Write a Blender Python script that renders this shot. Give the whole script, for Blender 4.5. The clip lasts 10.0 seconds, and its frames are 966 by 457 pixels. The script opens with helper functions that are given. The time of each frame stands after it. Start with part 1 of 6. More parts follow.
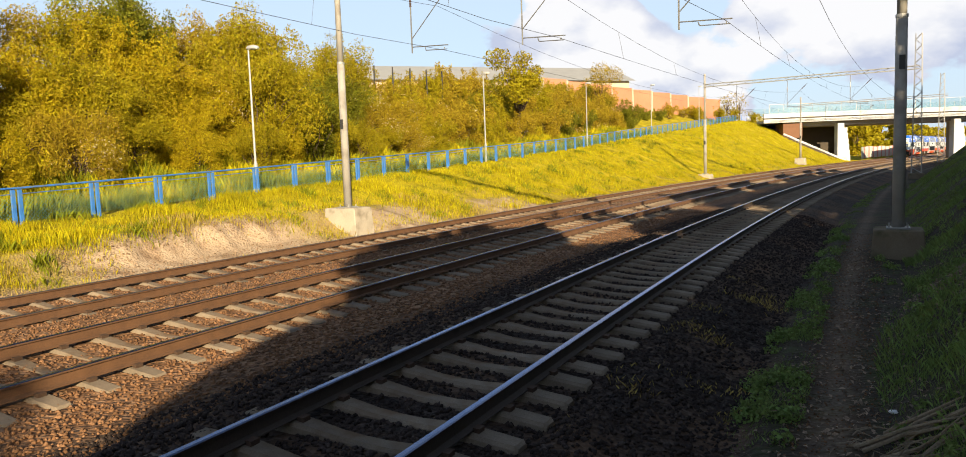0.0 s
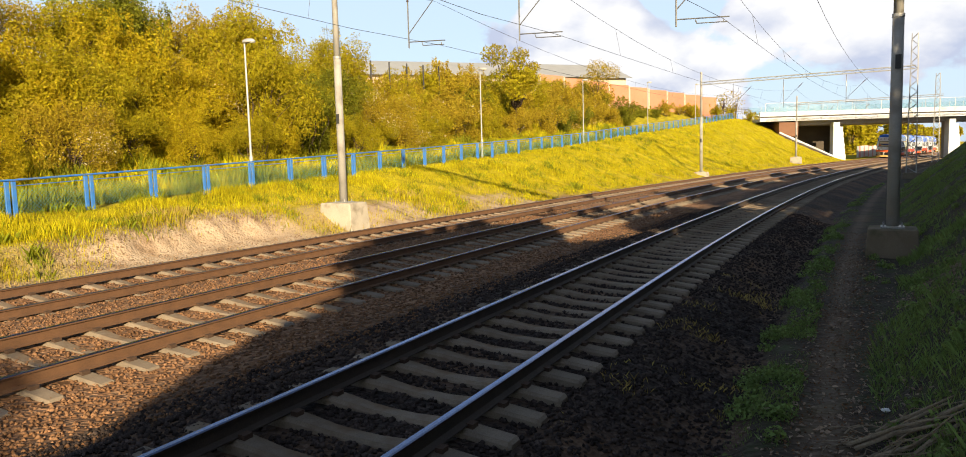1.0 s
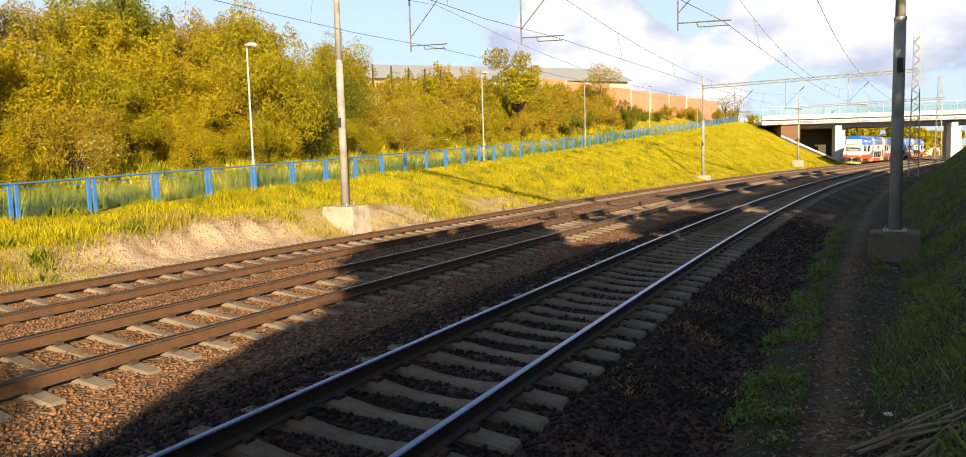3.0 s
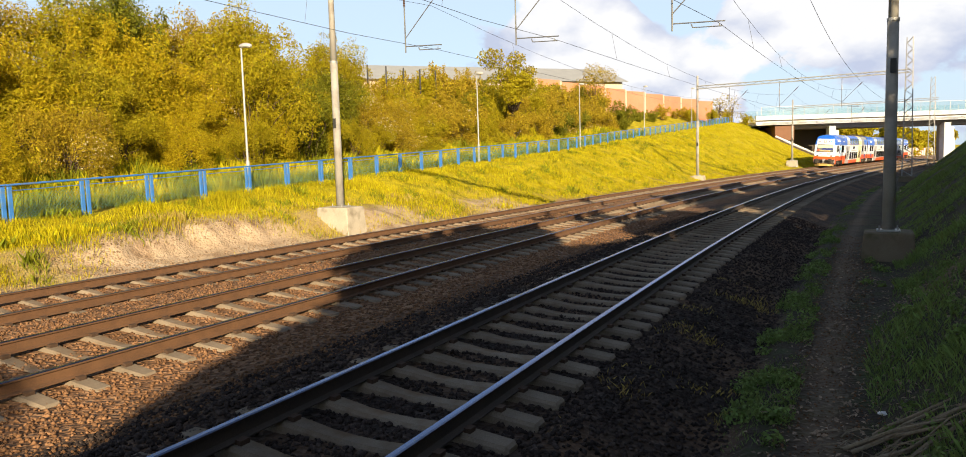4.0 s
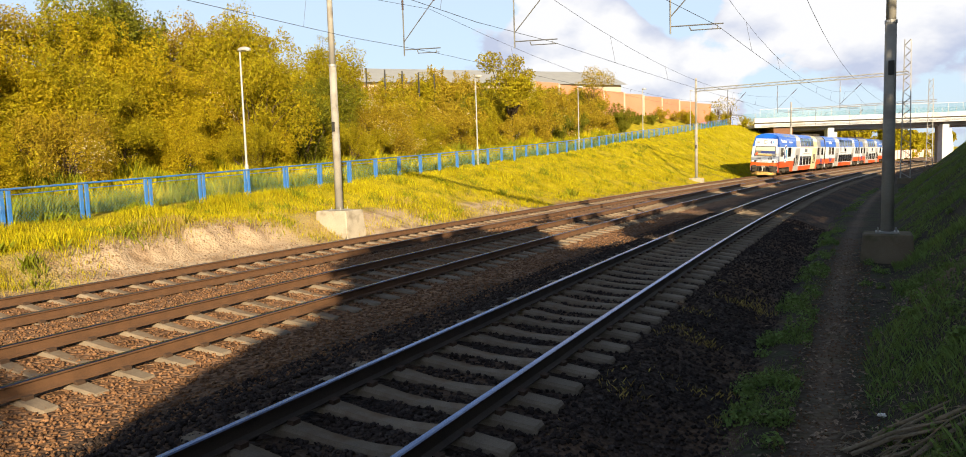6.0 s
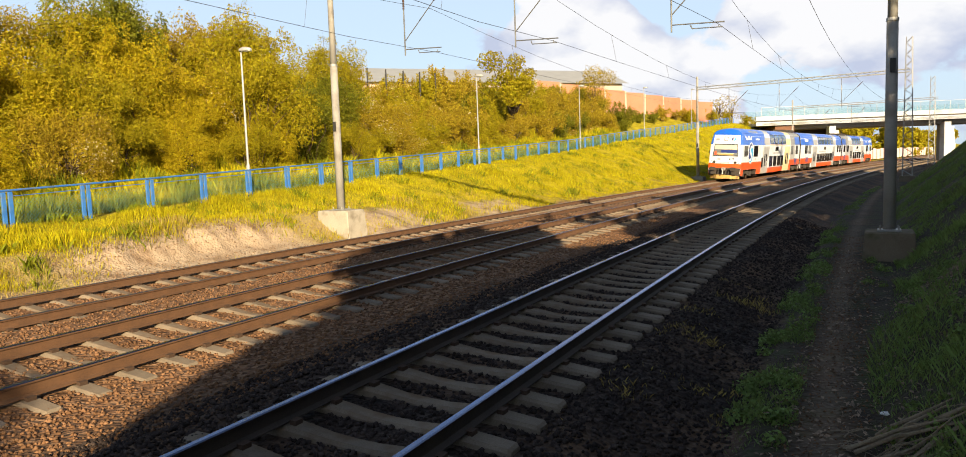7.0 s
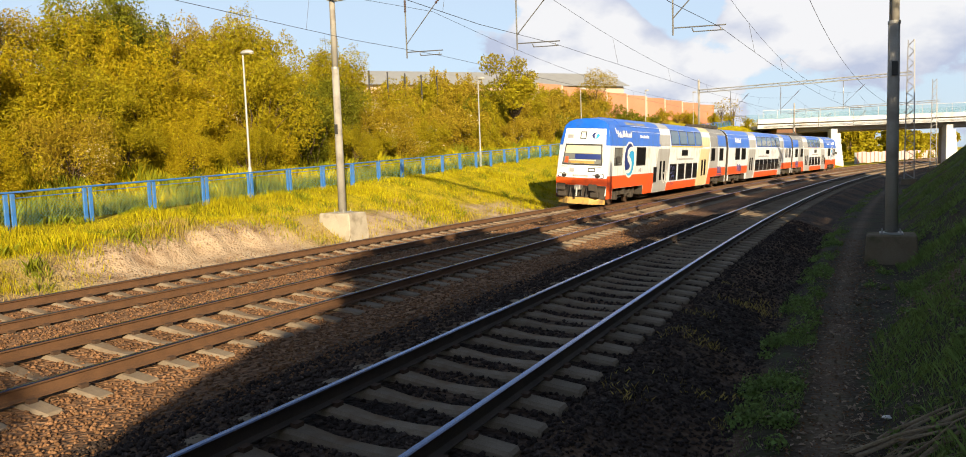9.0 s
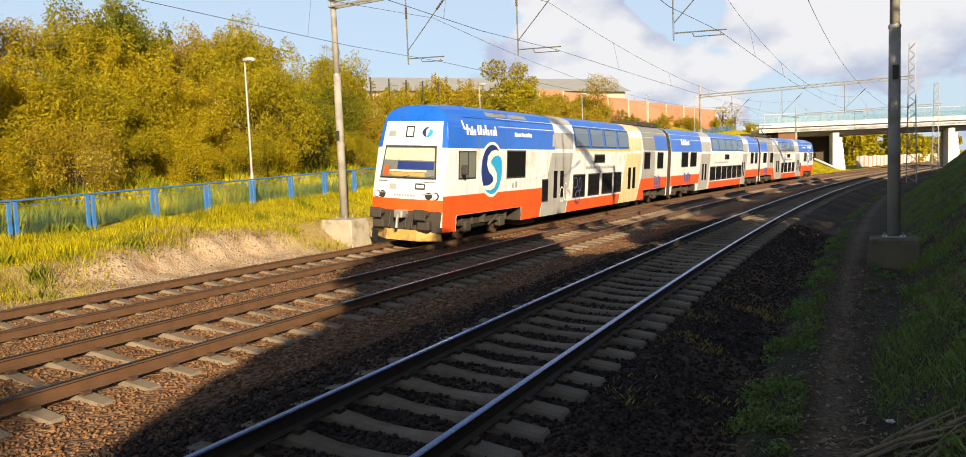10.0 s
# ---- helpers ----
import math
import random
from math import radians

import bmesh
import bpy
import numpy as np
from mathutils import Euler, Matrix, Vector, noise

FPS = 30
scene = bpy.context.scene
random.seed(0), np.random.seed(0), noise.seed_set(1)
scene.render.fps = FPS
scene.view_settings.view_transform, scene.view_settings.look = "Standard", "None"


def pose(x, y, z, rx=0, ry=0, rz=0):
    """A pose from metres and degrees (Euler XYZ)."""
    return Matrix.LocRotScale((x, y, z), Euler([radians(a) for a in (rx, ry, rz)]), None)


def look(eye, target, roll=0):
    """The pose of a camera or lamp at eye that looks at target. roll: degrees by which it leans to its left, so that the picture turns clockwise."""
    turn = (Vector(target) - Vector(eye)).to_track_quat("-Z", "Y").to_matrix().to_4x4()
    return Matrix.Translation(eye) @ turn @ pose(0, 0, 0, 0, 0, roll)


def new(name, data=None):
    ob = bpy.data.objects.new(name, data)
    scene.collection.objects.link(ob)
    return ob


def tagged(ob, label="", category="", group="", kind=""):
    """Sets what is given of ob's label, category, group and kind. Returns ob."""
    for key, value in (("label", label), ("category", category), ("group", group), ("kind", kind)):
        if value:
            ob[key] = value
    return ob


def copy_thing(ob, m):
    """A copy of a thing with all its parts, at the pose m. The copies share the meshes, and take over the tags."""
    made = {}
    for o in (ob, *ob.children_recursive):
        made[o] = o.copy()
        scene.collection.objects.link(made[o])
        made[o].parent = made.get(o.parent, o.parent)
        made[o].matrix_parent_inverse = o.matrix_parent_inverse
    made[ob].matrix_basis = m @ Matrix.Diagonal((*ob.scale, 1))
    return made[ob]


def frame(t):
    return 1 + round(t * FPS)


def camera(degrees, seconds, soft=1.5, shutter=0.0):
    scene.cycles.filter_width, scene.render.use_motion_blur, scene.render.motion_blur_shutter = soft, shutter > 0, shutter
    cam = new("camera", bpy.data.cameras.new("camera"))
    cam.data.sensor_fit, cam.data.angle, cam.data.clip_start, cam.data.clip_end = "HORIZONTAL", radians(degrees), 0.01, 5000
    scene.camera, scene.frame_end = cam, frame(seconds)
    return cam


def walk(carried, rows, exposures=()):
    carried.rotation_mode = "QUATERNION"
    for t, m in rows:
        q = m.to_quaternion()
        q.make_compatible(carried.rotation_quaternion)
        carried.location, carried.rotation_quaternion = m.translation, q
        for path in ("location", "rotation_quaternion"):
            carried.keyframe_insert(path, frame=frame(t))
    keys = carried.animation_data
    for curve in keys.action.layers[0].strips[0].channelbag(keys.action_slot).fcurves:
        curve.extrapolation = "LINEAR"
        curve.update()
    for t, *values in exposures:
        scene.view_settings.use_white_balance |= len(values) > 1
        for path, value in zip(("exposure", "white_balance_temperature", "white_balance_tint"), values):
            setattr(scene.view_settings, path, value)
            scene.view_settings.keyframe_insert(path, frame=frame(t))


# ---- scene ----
cam = camera(67.64, 10.0, soft=0.9)
CAMERA_ROWS = [
    (0.0, 0.000, 0.000, 2.146, -5.34, 2.03, 0.00),
    (0.5, 0.002, 0.003, 2.147, -5.73, 1.74, -0.18),
    (1.0, 0.003, 0.007, 2.142, -5.66, 1.55, -0.30),
    (1.5, -0.002, -0.001, 2.147, -5.71, 1.56, -0.13),
    (2.0, 0.006, -0.008, 2.143, -5.50, 1.58, -0.11),
    (2.5, 0.002, 0.004, 2.144, -5.41, 1.57, -0.05),
    (4.0, 0.004, 0.002, 2.146, -5.35, 1.64, -0.55),
    (4.5, 0.007, -0.002, 2.149, -5.53, 1.79, -0.55),
    (5.0, 0.011, 0.010, 2.141, -5.27, 1.83, -0.66),
    (5.5, 0.004, 0.000, 2.146, -5.10, 1.73, -0.66),
    (7.0, 0.003, 0.004, 2.147, -5.17, 2.00, -0.53),
    (7.5, 0.002, -0.005, 2.153, -4.98, 2.00, -0.44),
    (8.0, 0.007, 0.008, 2.146, -4.89, 1.95, -0.30),
    (8.5, 0.007, 0.005, 2.144, -4.95, 1.95, -0.46),
    (9.0, 0.005, 0.006, 2.150, -4.96, 1.96, -0.41),
    (9.5, 0.008, -0.001, 2.148, -4.99, 2.05, -0.33),
    (10.0, 0.009, -0.001, 2.148, -4.50, 2.25, -0.27),
]
walk(cam, [(t, pose(x, y, z, 90 + pitch, roll, yaw)) for t, x, y, z, pitch, roll, yaw in CAMERA_ROWS],
     [(0.0, 1.14), (1.0, 1.20), (2.0, 1.28), (4.0, 1.18), (5.5, 1.18), (7.5, 1.12), (9.0, 1.06), (10.0, 1.00)])

# ---- light: low warm sun behind the camera, blue sky with cumulus ----
SUN_AZIMUTH, SUN_ELEVATION = 170.0, 21.0
to_sun = Vector((math.sin(radians(SUN_AZIMUTH)) * math.cos(radians(SUN_ELEVATION)),
                 math.cos(radians(SUN_AZIMUTH)) * math.cos(radians(SUN_ELEVATION)),
                 math.sin(radians(SUN_ELEVATION))))
sun_data = bpy.data.lights.new("sun", "SUN")
sun_data.energy, sun_data.angle, sun_data.color = 5.0, radians(0.53), (1.0, 0.795, 0.50)
sun = new("sun", sun_data)
sun.matrix_world = look(to_sun * 60, (0, 0, 0))


def make_world():
    world = bpy.data.worlds.new("sky")
    scene.world = world
    world.use_nodes = True
    nt = world.node_tree
    nt.nodes.clear()
    n, link = nt.nodes.new, nt.links.new
    out, bg = n("ShaderNodeOutputWorld"), n("ShaderNodeBackground")
    sky = n("ShaderNodeTexSky")
    sky.sky_type, sky.sun_disc = "NISHITA", False
    sky.sun_elevation, sky.sun_rotation = radians(SUN_ELEVATION), radians(SUN_AZIMUTH)
    sky.air_density, sky.dust_density, sky.ozone_density = 1.0, 1.2, 3.0
    tex = n("ShaderNodeTexCoord")
    # flatten the dome so that clouds get smaller towards the horizon
    sep = n("ShaderNodeSeparateXYZ")
    link(tex.outputs["Generated"], sep.inputs[0])
    up = n("ShaderNodeMath"); up.operation = "ADD"; up.inputs[1].default_value = 0.62
    link(sep.outputs["Z"], up.inputs[0])
    dome = n("ShaderNodeVectorMath"); dome.operation = "DIVIDE"
    com = n("ShaderNodeCombineXYZ")
    for k in range(3):
        link(up.outputs[0], com.inputs[k])
    link(tex.outputs["Generated"], dome.inputs[0]); link(com.outputs[0], dome.inputs[1])
    shift = n("ShaderNodeVectorMath"); shift.operation = "ADD"; shift.inputs[1].default_value = (3.1, 0.4, 0.7)
    link(dome.outputs[0], shift.inputs[0])
    big = n("ShaderNodeTexNoise"); big.inputs["Scale"].default_value = 3.8; big.inputs["Detail"].default_value = 9.0
    big.inputs["Roughness"].default_value = 0.52
    link(shift.outputs[0], big.inputs["Vector"])
    # more cloud towards the east (+x)
    lean = n("ShaderNodeMath"); lean.operation = "MULTIPLY_ADD"; lean.inputs[1].default_value = 0.17; lean.inputs[2].default_value = -0.03
    link(sep.outputs["X"], lean.inputs[0])
    add = n("ShaderNodeMath"); add.operation = "ADD"
    link(big.outputs["Fac"], add.inputs[0]); link(lean.outputs[0], add.inputs[1])
    # heaps of cumulus and the clear gaps between them: azimuth, elevation, radius in degrees, weight
    heaps = add.outputs[0]
    for az, el, rad, weight in ((8.0, 9.6, 6.0, 0.16), (11.5, 8.3, 4.0, 0.12), (7.0, 15.0, 5.5, 0.14), (4.0, 8.2, 3.4, 0.08), (14.6, 14.0, 4.2, -0.24), (17.6, 11.5, 2.6, -0.10), (13.0, 6.0, 3.0, 0.08),
                                (-12.0, 12.0, 14.0, -0.16), (20.5, 11.0, 3.4, 0.13), (19.0, 7.4, 3.4, 0.04), (25.0, 12.0, 4.6, 0.10), (23.8, 7.2, 3.6, 0.03), (31.0, 9.0, 5.0, 0.12)):
        way = Vector((math.sin(radians(az)) * math.cos(radians(el)), math.cos(radians(az)) * math.cos(radians(el)), math.sin(radians(el))))
        dot = n("ShaderNodeVectorMath"); dot.operation = "DOT_PRODUCT"; dot.inputs[1].default_value = way
        link(tex.outputs["Generated"], dot.inputs[0])
        near = n("ShaderNodeMapRange"); near.interpolation_type = "SMOOTHSTEP"
        near.inputs["From Min"].default_value, near.inputs["From Max"].default_value = math.cos(radians(rad)), math.cos(radians(rad * 0.25))
        near.inputs["To Max"].default_value = weight
        link(dot.outputs["Value"], near.inputs["Value"])
        total = n("ShaderNodeMath"); total.operation = "ADD"
        link(heaps, total.inputs[0]); link(near.outputs[0], total.inputs[1])
        heaps = total.outputs[0]
    cover = n("ShaderNodeMapRange"); cover.interpolation_type = "SMOOTHSTEP"
    cover.inputs["From Min"].default_value, cover.inputs["From Max"].default_value = 0.495, 0.545
    link(heaps, cover.inputs["Value"])
    # cloud body: white tops with blue-grey hollows
    small = n("ShaderNodeTexNoise"); small.inputs["Scale"].default_value = 5.5; small.inputs["Detail"].default_value = 6.0
    link(shift.outputs[0], small.inputs["Vector"])
    tone = n("ShaderNodeValToRGB")
    tone.color_ramp.elements[0].position, tone.color_ramp.elements[0].color = 0.40, (5.6, 6.2, 7.9, 1)
    tone.color_ramp.elements[1].position, tone.color_ramp.elements[1].color = 0.58, (9.6, 9.6, 9.8, 1)
    # thick heaps are whiter than thin veils
    thick = n("ShaderNodeMath"); thick.operation = "MULTIPLY_ADD"; thick.inputs[1].default_value = 0.55; thick.inputs[2].default_value = -0.30
    link(heaps, thick.inputs[0])
    lit = n("ShaderNodeMath"); lit.operation = "ADD"
    link(small.outputs["Fac"], lit.inputs[0]); link(thick.outputs[0], lit.inputs[1])
    link(lit.outputs[0], tone.inputs[0])
    mix = n("ShaderNodeMix"); mix.data_type = "RGBA"
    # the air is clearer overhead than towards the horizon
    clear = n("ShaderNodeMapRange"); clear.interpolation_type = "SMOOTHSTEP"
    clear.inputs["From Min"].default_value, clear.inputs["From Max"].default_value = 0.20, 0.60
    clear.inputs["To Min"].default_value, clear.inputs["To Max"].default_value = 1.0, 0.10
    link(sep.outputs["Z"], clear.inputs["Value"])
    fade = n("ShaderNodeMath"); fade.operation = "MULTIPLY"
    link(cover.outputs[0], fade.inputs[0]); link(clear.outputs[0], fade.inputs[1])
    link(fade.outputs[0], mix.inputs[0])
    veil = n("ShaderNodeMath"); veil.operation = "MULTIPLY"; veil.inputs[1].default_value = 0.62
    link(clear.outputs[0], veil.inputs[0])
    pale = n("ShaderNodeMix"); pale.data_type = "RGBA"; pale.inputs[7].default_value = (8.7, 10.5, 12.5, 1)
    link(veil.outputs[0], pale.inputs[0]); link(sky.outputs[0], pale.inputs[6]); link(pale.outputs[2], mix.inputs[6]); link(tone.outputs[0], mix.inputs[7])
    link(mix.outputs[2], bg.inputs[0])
    bg.inputs[1].default_value = 0.046
    link(bg.outputs[0], out.inputs[0])


make_world()


# ---- materials ----
def material(name, tones, scale=3.0, fine=40.0, rough=0.8, metal=0.0, bump=0.2, depth=0.01, stain=None, stain_scale=0.7,
             stain_range=(0.5, 0.68), vary=0.0, island=0.0, leafy=0.0, coat=0.0, clean=False, streak=None):
    """Noise at two scales between the tones, a stain of its own shape, bump, and a change from piece to piece."""
    m = bpy.data.materials.new(name)
    m.use_nodes = True
    nt = m.node_tree
    n, link = nt.nodes.new, nt.links.new
    bsdf = nt.nodes["Principled BSDF"]
    tex = n("ShaderNodeTexCoord")
    a = n("ShaderNodeTexNoise"); a.inputs["Scale"].default_value = scale; a.inputs["Detail"].default_value = 5.0
    b = n("ShaderNodeTexNoise"); b.inputs["Scale"].default_value = fine; b.inputs["Detail"].default_value = 3.0
    link(tex.outputs["Object"], a.inputs["Vector"]); link(tex.outputs["Object"], b.inputs["Vector"])
    mean = n("ShaderNodeMath"); mean.operation = "ADD"
    link(a.outputs["Fac"], mean.inputs[0]); link(b.outputs["Fac"], mean.inputs[1])
    ramp = n("ShaderNodeValToRGB")
    els = ramp.color_ramp.elements
    while len(els) < len(tones):
        els.new(0.5)
    span = 0.1 if clean else 0.22
    for k, c in enumerate(tones):
        els[k].position = 0.5 - span + 2 * span * k / max(1, len(tones) - 1)
        els[k].color = (*c, 1)
    half = n("ShaderNodeMath"); half.operation = "MULTIPLY"; half.inputs[1].default_value = 0.5
    link(mean.outputs[0], half.inputs[0]); link(half.outputs[0], ramp.inputs[0])
    colour = ramp.outputs[0]
    if stain:
        w = n("ShaderNodeTexNoise"); w.inputs["Scale"].default_value = stain_scale; w.inputs["Detail"].default_value = 8.0
        link(tex.outputs["Object"], w.inputs["Vector"])
        r = n("ShaderNodeMapRange"); r.inputs["From Min"].default_value, r.inputs["From Max"].default_value = stain_range
        link(w.outputs["Fac"], r.inputs["Value"])
        mx = n("ShaderNodeMix"); mx.data_type = "RGBA"; mx.inputs[7].default_value = (*stain, 1)
        link(r.outputs[0], mx.inputs[0]); link(colour, mx.inputs[6])
        colour = mx.outputs[2]
    if streak:
        # grime that has run down: fine along the body, drawn out in height
        mp = n("ShaderNodeMapping"); mp.inputs["Scale"].default_value = (0.6, 3.2, 0.45)
        w = n("ShaderNodeTexNoise"); w.inputs["Scale"].default_value = 1.6; w.inputs["Detail"].default_value = 7.0; w.inputs["Roughness"].default_value = 0.62
        link(tex.outputs["Object"], mp.inputs[0]); link(mp.outputs[0], w.inputs["Vector"])
        r = n("ShaderNodeMapRange"); r.inputs["From Min"].default_value, r.inputs["From Max"].default_value = 0.50, 0.80
        r.inputs["To Max"].default_value = 0.75
        link(w.outputs["Fac"], r.inputs["Value"])
        mx = n("ShaderNodeMix"); mx.data_type = "RGBA"; mx.inputs[7].default_value = (*streak, 1)
        link(r.outputs[0], mx.inputs[0]); link(colour, mx.inputs[6])
        colour = mx.outputs[2]
    for amount, node, socket in ((vary, "ShaderNodeObjectInfo", "Random"), (island, "ShaderNodeNewGeometry", "Random Per Island")):
        if amount:
            info = n(node)
            r = n("ShaderNodeMapRange"); r.inputs["To Min"].default_value, r.inputs["To Max"].default_value = 1 - amount, 1 + amount
            link(info.outputs[socket], r.inputs["Value"])
            hs = n("ShaderNodeHueSaturation")
            link(r.outputs[0], hs.inputs["Value"]); link(colour, hs.inputs["Color"])
            if leafy:
                h = n("ShaderNodeMapRange"); h.inputs["To Min"].default_value, h.inputs["To Max"].default_value = 0.485, 0.515
                link(info.outputs[socket], h.inputs["Value"]); link(h.outputs[0], hs.inputs["Hue"])
            colour = hs.outputs[0]
    link(colour, bsdf.inputs["Base Color"])
    bsdf.inputs["Roughness"].default_value, bsdf.inputs["Metallic"].default_value = rough, metal
    bsdf.inputs["Coat Weight"].default_value = coat
    if rough >= 0.9:
        bsdf.inputs["Specular IOR Level"].default_value = 0.15
    if bump:
        bp = n("ShaderNodeBump"); bp.inputs["Strength"].default_value, bp.inputs["Distance"].default_value = bump, depth
        link(mean.outputs[0], bp.inputs["Height"]); link(bp.outputs[0], bsdf.inputs["Normal"])
    if leafy:
        tr = n("ShaderNodeBsdfTranslucent"); link(colour, tr.inputs[0])
        mx = n("ShaderNodeMixShader"); mx.inputs[0].default_value = leafy
        link(bsdf.outputs[0], mx.inputs[1]); link(tr.outputs[0], mx.inputs[2])
        link(mx.outputs[0], nt.nodes["Material Output"].inputs[0])
        bsdf.inputs["Specular IOR Level"].default_value = 0.15
    return m


def glass(name, tint=(0.02, 0.025, 0.03), rough=0.06):
    m = bpy.data.materials.new(name)
    m.use_nodes = True
    b = m.node_tree.nodes["Principled BSDF"]
    b.inputs["Base Color"].default_value = (*tint, 1)
    b.inputs["Roughness"].default_value = rough
    b.inputs["IOR"].default_value = 1.52
    return m


def clear_glass(name, tint):
    m = bpy.data.materials.new(name)
    m.use_nodes = True
    nt = m.node_tree
    t, g, mx = nt.nodes.new("ShaderNodeBsdfTransparent"), nt.nodes.new("ShaderNodeBsdfGlossy"), nt.nodes.new("ShaderNodeMixShader")
    t.inputs[0].default_value = (*tint, 1)
    g.inputs["Roughness"].default_value = 0.08
    mx.inputs[0].default_value = 0.12
    nt.links.new(t.outputs[0], mx.inputs[1]); nt.links.new(g.outputs[0], mx.inputs[2])
    nt.links.new(mx.outputs[0], nt.nodes["Material Output"].inputs[0])
    return m


def lamp_glow(name, colour, power):
    m = bpy.data.materials.new(name)
    m.use_nodes = True
    b = m.node_tree.nodes["Principled BSDF"]
    b.inputs["Base Color"].default_value = (0.8, 0.8, 0.75, 1)
    b.inputs["Roughness"].default_value = 0.15
    b.inputs["Emission Color"].default_value = (*colour, 1)
    b.inputs["Emission Strength"].default_value = power
    return m


# polished steel; the blue in its colour stands in for mirrored sky
M_RAILTOP = material("polished_rail_steel", [(0.10, 0.12, 0.18), (0.17, 0.20, 0.28)], 6, 60, 0.20, 1.0, 0.03, 0.001)
M_RAILTOP.node_tree.nodes["Principled BSDF"].inputs["Specular Tint"].default_value = (0.72, 0.80, 1.0, 1)
M_RAILTOP_DULL = material("worn_rail_steel", [(0.16, 0.15, 0.15), (0.28, 0.27, 0.26)], 6, 60, 0.35, 1.0, 0.05, 0.001)
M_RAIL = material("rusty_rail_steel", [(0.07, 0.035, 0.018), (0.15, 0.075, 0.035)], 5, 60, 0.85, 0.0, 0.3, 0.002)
# darker copy of the rail steel, with the near track's shade in it
M_RAIL_SHADED = material("shaded_rail_steel", [(0.022, 0.016, 0.012), (0.06, 0.04, 0.028)], 5, 60, 0.75, 0.0, 0.3, 0.002)
M_CONCRETE_OLD = material("mossy_concrete", [(0.13, 0.10, 0.068), (0.22, 0.18, 0.13)], 2.5, 50, 0.95, 0, 0.4, 0.005, stain=(0.06, 0.07, 0.03), stain_scale=1.6)
M_SLEEPER = material("sleeper_concrete", [(0.13, 0.105, 0.080), (0.265, 0.213, 0.158)], 4, 70, 0.9, 0, 0.35, 0.004,
                     stain=(0.15, 0.10, 0.062), stain_scale=2.5, vary=0.18)
M_CLIP = material("fastening_iron", [(0.05, 0.03, 0.02), (0.10, 0.06, 0.04)], 10, 80, 0.8, 0.3, 0.2, 0.002)
# near-track ballast: its shade is put into this darker, greyer colour
M_STONE_SHADED = material("shaded_ballast_stone", [(0.020, 0.015, 0.013), (0.042, 0.031, 0.027), (0.088, 0.066, 0.056)], 3, 30, 0.92, 0, 0.3, 0.004, island=0.45)
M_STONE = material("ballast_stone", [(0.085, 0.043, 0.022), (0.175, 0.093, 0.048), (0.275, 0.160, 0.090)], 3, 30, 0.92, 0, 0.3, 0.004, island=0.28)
M_CONCRETE = material("plinth_concrete", [(0.30, 0.27, 0.22), (0.46, 0.42, 0.35)], 2.5, 50, 0.9, 0, 0.3, 0.004,
                      stain=(0.17, 0.14, 0.10), stain_scale=1.6)
M_MAST = material("mast_concrete", [(0.25, 0.24, 0.22), (0.37, 0.355, 0.325)], 2.0, 50, 0.85, 0, 0.2, 0.003, stain=(0.16, 0.14, 0.12), stain_scale=1.2)
M_STEEL = material("galvanised_steel", [(0.26, 0.26, 0.26), (0.42, 0.42, 0.41)], 3, 50, 0.55, 0.5, 0.1, 0.001)
M_ARM = material("weathered_arm_steel", [(0.10, 0.10, 0.10), (0.19, 0.19, 0.185)], 3, 50, 0.6, 0.4, 0.1, 0.001)
M_WIRE = material("dark_wire", [(0.035, 0.035, 0.04), (0.08, 0.08, 0.085)], 3, 50, 0.6, 0.4, 0, 0)
M_CERAMIC = material("insulator_ceramic", [(0.05, 0.03, 0.025), (0.09, 0.05, 0.04)], 3, 50, 0.3, 0, 0, 0)
M_BLUE = material("blue_fence_paint", [(0.025, 0.12, 0.42), (0.05, 0.21, 0.58)], 3, 40, 0.5, 0, 0.1, 0.001, stain=(0.10, 0.16, 0.26), stain_scale=4)
M_MESH = material("fence_wire_mesh", [(0.05, 0.20, 0.24), (0.09, 0.27, 0.28)], 3, 40, 0.5, 0, 0, 0)
M_LAMPPOST = material("lamp_post_steel", [(0.34, 0.34, 0.33), (0.46, 0.46, 0.45)], 3, 40, 0.5, 0.3, 0.1, 0.001)
M_DEFLECT = glass("lamp_cover", (0.55, 0.55, 0.52), 0.2)
M_BARK = material("bark", [(0.06, 0.042, 0.028), (0.13, 0.095, 0.065)], 4, 40, 0.95, 0, 0.5, 0.01)
M_LEAF_OLIVE = material("olive_leaves", [(0.23, 0.195, 0.008), (0.46, 0.38, 0.013)], 1.2, 9, 0.6, 0, 0, 0, island=0.24, leafy=0.42)
M_LEAF_YELLOW = material("yellow_green_leaves", [(0.32, 0.255, 0.008), (0.52, 0.405, 0.013)], 1.2, 9, 0.6, 0, 0, 0, island=0.27, leafy=0.42)
M_LEAF_GREEN = material("green_leaves", [(0.13, 0.14, 0.010), (0.24, 0.235, 0.016)], 1.2, 9, 0.6, 0, 0, 0, island=0.30, leafy=0.40)
M_LEAF_BROWN = material("brownish_leaves", [(0.26, 0.195, 0.014), (0.45, 0.33, 0.022)], 1.2, 9, 0.65, 0, 0, 0, island=0.30, leafy=0.36)
